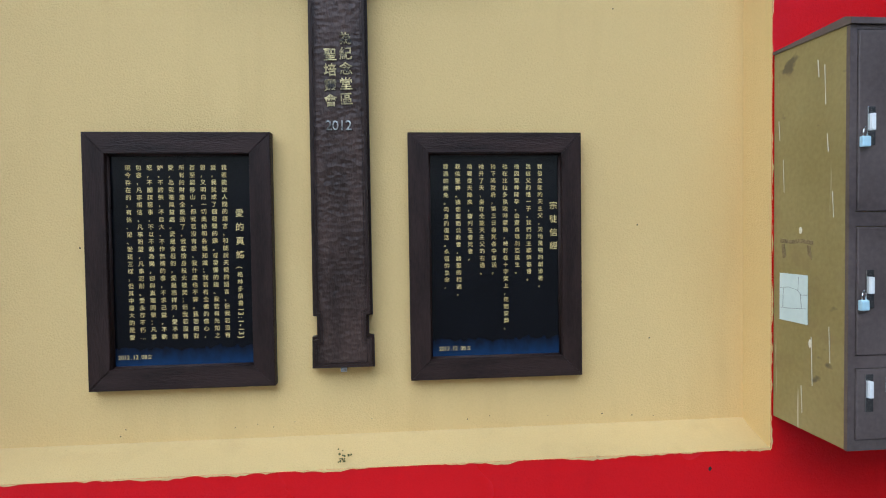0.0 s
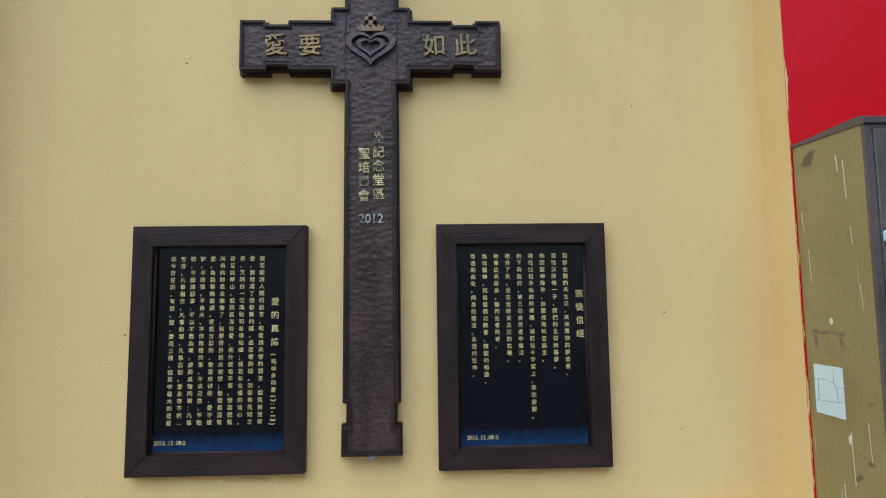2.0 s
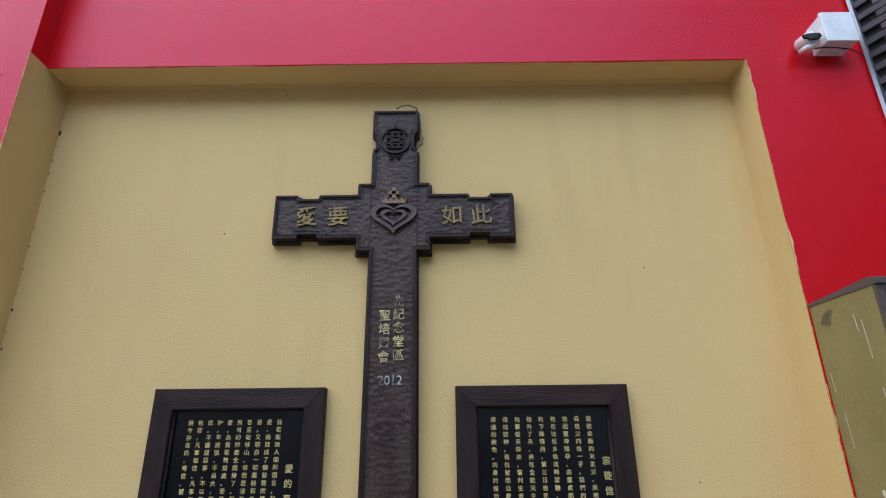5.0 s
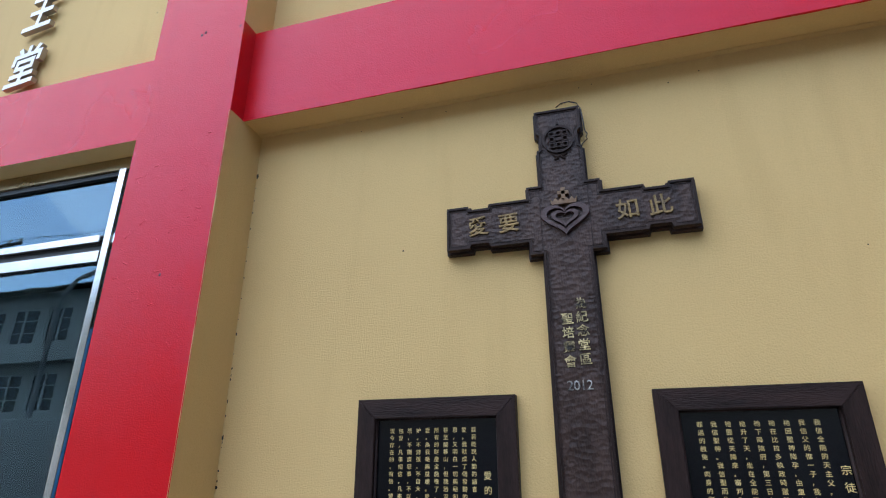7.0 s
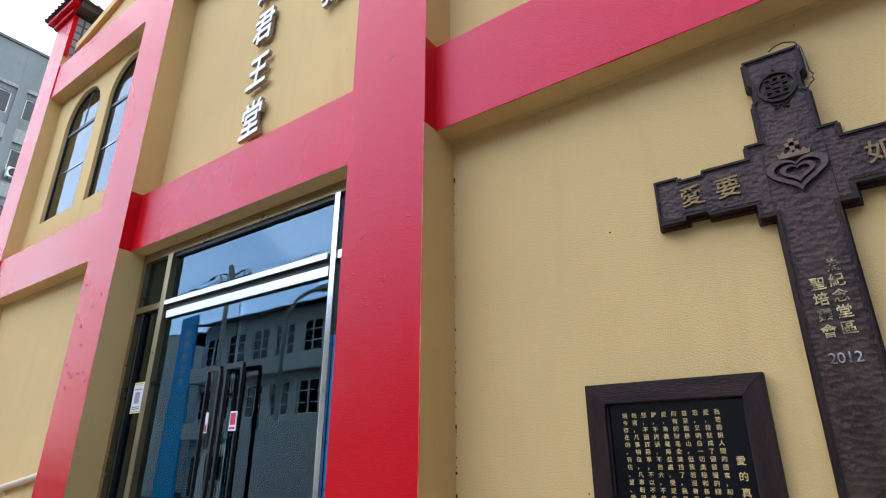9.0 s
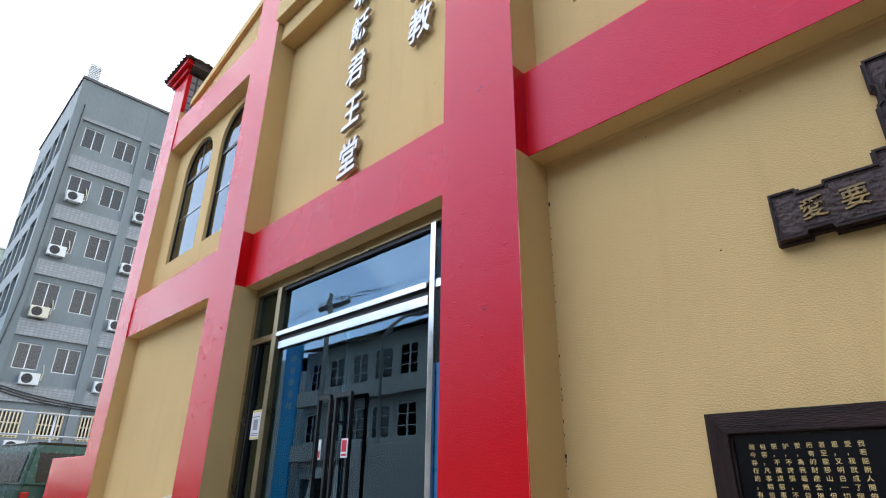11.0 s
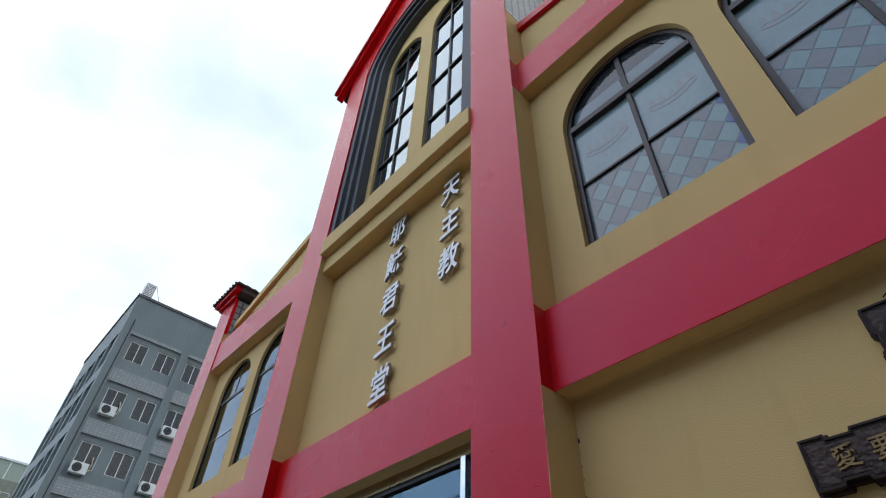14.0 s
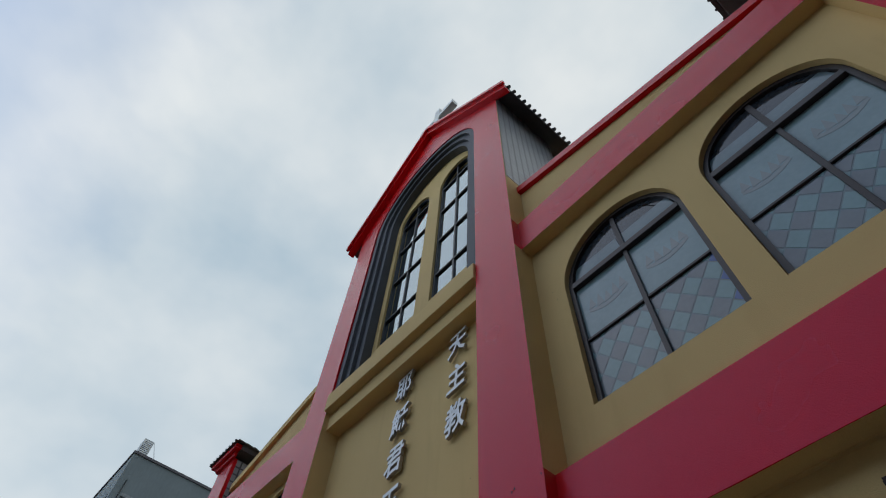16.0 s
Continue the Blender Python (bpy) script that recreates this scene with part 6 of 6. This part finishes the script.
sign = thing("shop_sign", "tall bright blue vertical shop sign with pale bars", "sign", (-34.4, -15.4, -0.16))
sign.scale = (1.45, 1.0, 1.45)
BLUE = surface("bright_blue_sign_enamel", (0.0, 0.30, 0.74), (0.01, 0.37, 0.84), 2, 0.35, 20, 0.03)
part("panel", boxes((-0.2, 1.15, -0.2, 0.0, 4.0, 7.3), bevel=0.02), BLUE, sign)
for k in range(5):
    part("character_bar", boxes((0.25, 0.75, 0.001, 0.012, 4.35 + 0.52 * k, 4.65 + 0.52 * k)), plain("sign_pale_blue", (0.25, 0.50, 0.75), 0.5), sign)
part("lower_panel", boxes((-0.2, 1.15, -0.2, -0.01, 0.0, 3.99)), surface("blue_door_panel", (0.0, 0.36, 0.74), (0.02, 0.44, 0.84), 2, 0.4, 20, 0.03), sign)
part("pier", boxes((-1.45, -0.201, -1.0, 0.0, 0.0, 6.6)), PLASTER, sign)

pole = thing("utility_pole", "concrete utility pole with crossarms and insulators", "utility pole", (-17.2, -7.2, -0.16))
bm = bmesh.new()
tube(bm, [(0, 0, 0), (0, 0, 8.3)], 0.085, 12)
part("mast", bm, CONCRETE, pole, smooth=True)
for z in (7.35, 7.85):
    part("crossarm", boxes((-0.95, 0.95, -0.2, -0.12, z, z + 0.09)), plain("crossarm_steel", (0.14, 0.14, 0.14), 0.6), pole)
    for x in (-0.85, -0.45, 0.45, 0.85):
        bm = bmesh.new()
        tube(bm, [(x, -0.16, z + 0.09), (x, -0.16, z + 0.27)], 0.045, 8)
        part("insulator", bm, WHITE_PLASTIC, pole)
lampost = thing("street_lamp", "tapered street lamp with a curved outreach arm", "street lamp", (-13.6, -6.9, -0.16))
bm = bmesh.new()
tube(bm, [(0, 0, 0), (0, 0, 5.6), (0.1, 0.0, 6.0), (0.45, 0.0, 6.35), (1.0, 0.0, 6.5), (1.6, 0.0, 6.5)], 0.06, 10)
part("post", bm, GALV, lampost, smooth=True)
part("lantern", boxes((1.4, 2.1, -0.14, 0.14, 6.42, 6.56), bevel=0.03), plain("lantern_grey", (0.35, 0.36, 0.37), 0.4), lampost)
for k, (dx, z) in enumerate(((-0.85, 7.96), (0.45, 7.96), (-0.85, 7.46), (0.85, 7.46))):
    cable([(-46, -7.6, z - 0.2), (-17.2 + dx, -7.36, z + 0.02), (3, -7.2, z + 0.1), (40, -7.2, z)], 0.010, "overhead power line across the street front")
truck = thing("light_truck", "white light truck parked across the street", "truck", (-14.3, -6.6, -0.16))
bm = bmesh.new()
prism(bm, [(-1.0, 0.45), (-1.02, 1.25), (-0.72, 2.2), (0.55, 2.28), (0.62, 0.45)], -0.9, 0.9)
bmesh.ops.bevel(bm, geom=list(bm.edges), offset=0.08, segments=3, affect="EDGES")
part("cab", bm, WHITE_PLASTIC, truck, "white rounded truck cab")
part("cab_window", boxes((-0.55, 0.25, 0.901, 0.915, 1.35, 1.95), bevel=0.004), DARK_PLASTIC, truck)
part("cargo_box", boxes((0.68, 4.2, -0.95, 0.95, 0.75, 2.75), bevel=0.03), plain("cargo_grey", (0.55, 0.56, 0.56), 0.5), truck)
for wx in (-0.35, 3.3):
    for s in (-1, 1):
        bm = bmesh.new()
        tube(bm, [(wx, s * 0.65, 0.38), (wx, s * 0.93, 0.38)], 0.38, 18)
        part("wheel", bm, DARK_PLASTIC, truck)

# ---- strip bricks of the neighbour, last ----
bh2, bl2 = 0.030, 0.118
shared = mesh_of("brick", boxes((0.0, bl2 - 0.005, -0.013, 0.0, 0.0, bh2 - 0.0045), bevel=0.0012), BRICK)
rest = bmesh.new()
rng = random.Random(5)
row = 0
z = 1.9
while z < 4.6:
    x = 0.016 - (bl2 / 2 if row % 2 else 0)
    while x < 1.1:
        if x >= 0.014:
            if 2.35 < z < 3.75 and x < 0.46:
                ob = new("brick", shared)
                ob.parent = nb
                ob.location = (x, -0.0005 - rng.uniform(0, 0.003), z)
            else:
                box(rest, x, x + bl2 - 0.005, -0.013, -0.0002, z, z + bh2 - 0.0045)
        x += bl2
    z += bh2
    row += 1
tagged(part("brick_rest", rest, BRICK, nb), kind="stuff")


# ---- wear on the church front ----
rng = random.Random(11)
SPECK = plain("black_mould", (0.012, 0.010, 0.006), 0.9)
bm = bmesh.new()


def speck(bm, x, y, z, r, stretch=1.0, flat="y"):
    n = 7
    ring = []
    for k in range(n):
        a, q = 2 * math.pi * k / n, r * rng.uniform(0.6, 1.2)
        ring.append((q * math.cos(a), q * stretch * math.sin(a)))
    place = (lambda u, w, d: (x + u, y - d, z + w)) if flat == "y" else ((lambda u, w, d: (x + d, y + u, z + w)) if flat == "x" else (lambda u, w, d: (x + u, y + w, z + d)))
    lo = [bm.verts.new(place(u, w, 0.0)) for u, w in ring]
    mid = bm.verts.new(place(0, 0, 0.0022))
    for k in range(n):
        bm.faces.new((lo[k], lo[(k + 1) % n], mid))


z = 2.80
while z > 1.2:
    speck(bm, X_PR + 0.004, Y_NICHE - 0.0005, z, rng.choice((0.002, 0.0025, 0.003, 0.0055)), rng.uniform(1, 3))
    z -= rng.uniform(0.01, 0.09)
for k in range(10):
    speck(bm, rng.uniform(-1.3, 1.1), Y_NICHE - 0.0005, rng.uniform(2.90, 2.99), rng.uniform(0.0018, 0.003))
for k in range(14):
    speck(bm, rng.uniform(-1.3, 1.15), Y_NICHE - 0.0005, rng.uniform(0.85, 0.9), rng.uniform(0.0012, 0.0025))
for x, z, r in ((-0.78, 2.36, 0.004), (-0.95, 1.45, 0.003), (0.82, 1.5, 0.003), (0.74, 2.21, 0.003), (0.86, 1.12, 0.0025)):
    speck(bm, x, Y_NICHE - 0.0005, z, r)
for x, z in ((-2.05, 3.43), (-1.955, 3.02), (-1.72, 3.46), (-1.70, 3.47), (-1.51, 3.46), (-1.70, 2.28), (-4.60, 3.35), (0.99, 0.73)):
    speck(bm, x, (Y_PIL if -1.93 < x < -1.47 or x < -4.3 else Y_BAND) - 0.0004, z, 0.006, 1.4)
tagged(part("mould_specks", bm, SPECK), "tiny black mould specks on the painted wall", "specks", kind="stuff")
bm = bmesh.new()
for k in range(16):
    speck(bm, -0.148 + rng.gauss(0, 0.010), Y_BAND + 0.002 + rng.uniform(0, 0.06), 0.795 + rng.uniform(0, 0.03), rng.uniform(0.0015, 0.004), 1.3)
tagged(part("moss_patch", bm, surface("dark_moss", (0.05, 0.055, 0.015), (0.11, 0.11, 0.03), 40, 0.95, 90, 0.4)), "small dark green moss patch on the niche sill", "moss", kind="stuff")

# blistered, dented paint on the near tower pilaster
bm = bmesh.new()
for k in range(46):
    x, z = rng.uniform(X_PL + 0.04, X_PR - 0.04), rng.choice((rng.uniform(1.9, 3.0), rng.uniform(2.2, 2.8)))
    a0, ln, bend = rng.uniform(-0.9, 0.9), rng.uniform(0.012, 0.04), rng.uniform(-0.5, 0.5)
    pts = []
    for q in range(6):
        t = q / 5 - 0.5
        pts.append((x + ln * t * math.cos(a0), Y_PIL + 0.0022, z + ln * t * math.sin(a0) + bend * ln * (0.25 - t * t)))
    tube(bm, pts, rng.uniform(0.0026, 0.0042), 6)
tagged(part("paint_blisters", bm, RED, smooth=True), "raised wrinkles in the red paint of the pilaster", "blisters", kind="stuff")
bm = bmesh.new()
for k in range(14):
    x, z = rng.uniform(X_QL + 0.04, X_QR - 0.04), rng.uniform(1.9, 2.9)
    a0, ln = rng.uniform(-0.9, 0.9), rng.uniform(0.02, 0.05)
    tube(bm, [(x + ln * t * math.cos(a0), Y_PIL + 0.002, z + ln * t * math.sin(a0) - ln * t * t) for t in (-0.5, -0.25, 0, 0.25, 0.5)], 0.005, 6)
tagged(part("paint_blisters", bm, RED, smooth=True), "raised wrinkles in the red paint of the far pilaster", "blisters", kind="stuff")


def ragged(name, fixed, a, b, along, y, mat, step=0.012, most=0.005):
    """A hand-cut paint line: a thin skin whose free edge wavers."""
    bm = bmesh.new()
    n = int(abs(b - a) / step)
    drift, rows = 0.0, []
    for k in range(n + 1):
        t = a + (b - a) * k / n
        drift = 0.8 * drift + rng.uniform(-0.5, 0.5) * most
        w = max(0.0006, 0.55 * most + drift)
        if along == "z":
            rows.append(((fixed, y, t), (fixed + w, y, t)))
        else:
            rows.append(((t, y, fixed), (t, y, fixed - w)))
    va = [bm.verts.new(p) for p, q in rows]
    vb = [bm.verts.new(q) for p, q in rows]
    vc = [bm.verts.new((q[0], y + 0.0025, q[2])) for p, q in rows]
    for k in range(n):
        bm.faces.new((va[k], va[k + 1], vb[k + 1], vb[k]))
        bm.faces.new((vb[k], vb[k + 1], vc[k + 1], vc[k]))
    tagged(part(name, bm, mat), "wavering hand-cut edge of yellow paint", "paint edge", kind="stuff")


ragged("paint_edge", X_NR, 0.785, 2.998, "z", Y_BAND - 0.0018, YELLOW, most=0.006)
ragged("paint_edge", 0.7852, X_PR, X_NR, "x", Y_BAND - 0.0018, YELLOW, most=0.007)
ragged("paint_edge", X_PR - 0.0045, 0.3, 2.998, "z", Y_PIL - 0.0015, YELLOW, most=0.003)
bm = bmesh.new()
drift, rows = 0.006, []
for k in range(161):
    drift = min(0.014, max(0.003, drift + rng.uniform(-0.0016, 0.0016)))
    x = X_PR + (X_NR - X_PR) * k / 160
    rows.append([bm.verts.new(p) for p in ((x, Y_BAND - 0.0006, 3.0045), (x, Y_BAND - 0.0006, 3.0012), (x, Y_BAND + drift, 3.0012), (x, Y_BAND + drift, 3.003))])
for p, q in zip(rows, rows[1:]):
    for i in range(3):
        bm.faces.new((p[i], p[i + 1], q[i + 1], q[i]))
tagged(part("paint_wrap", bm, RED), "red paint carried under the lower edge of the band", "paint edge", kind="stuff")
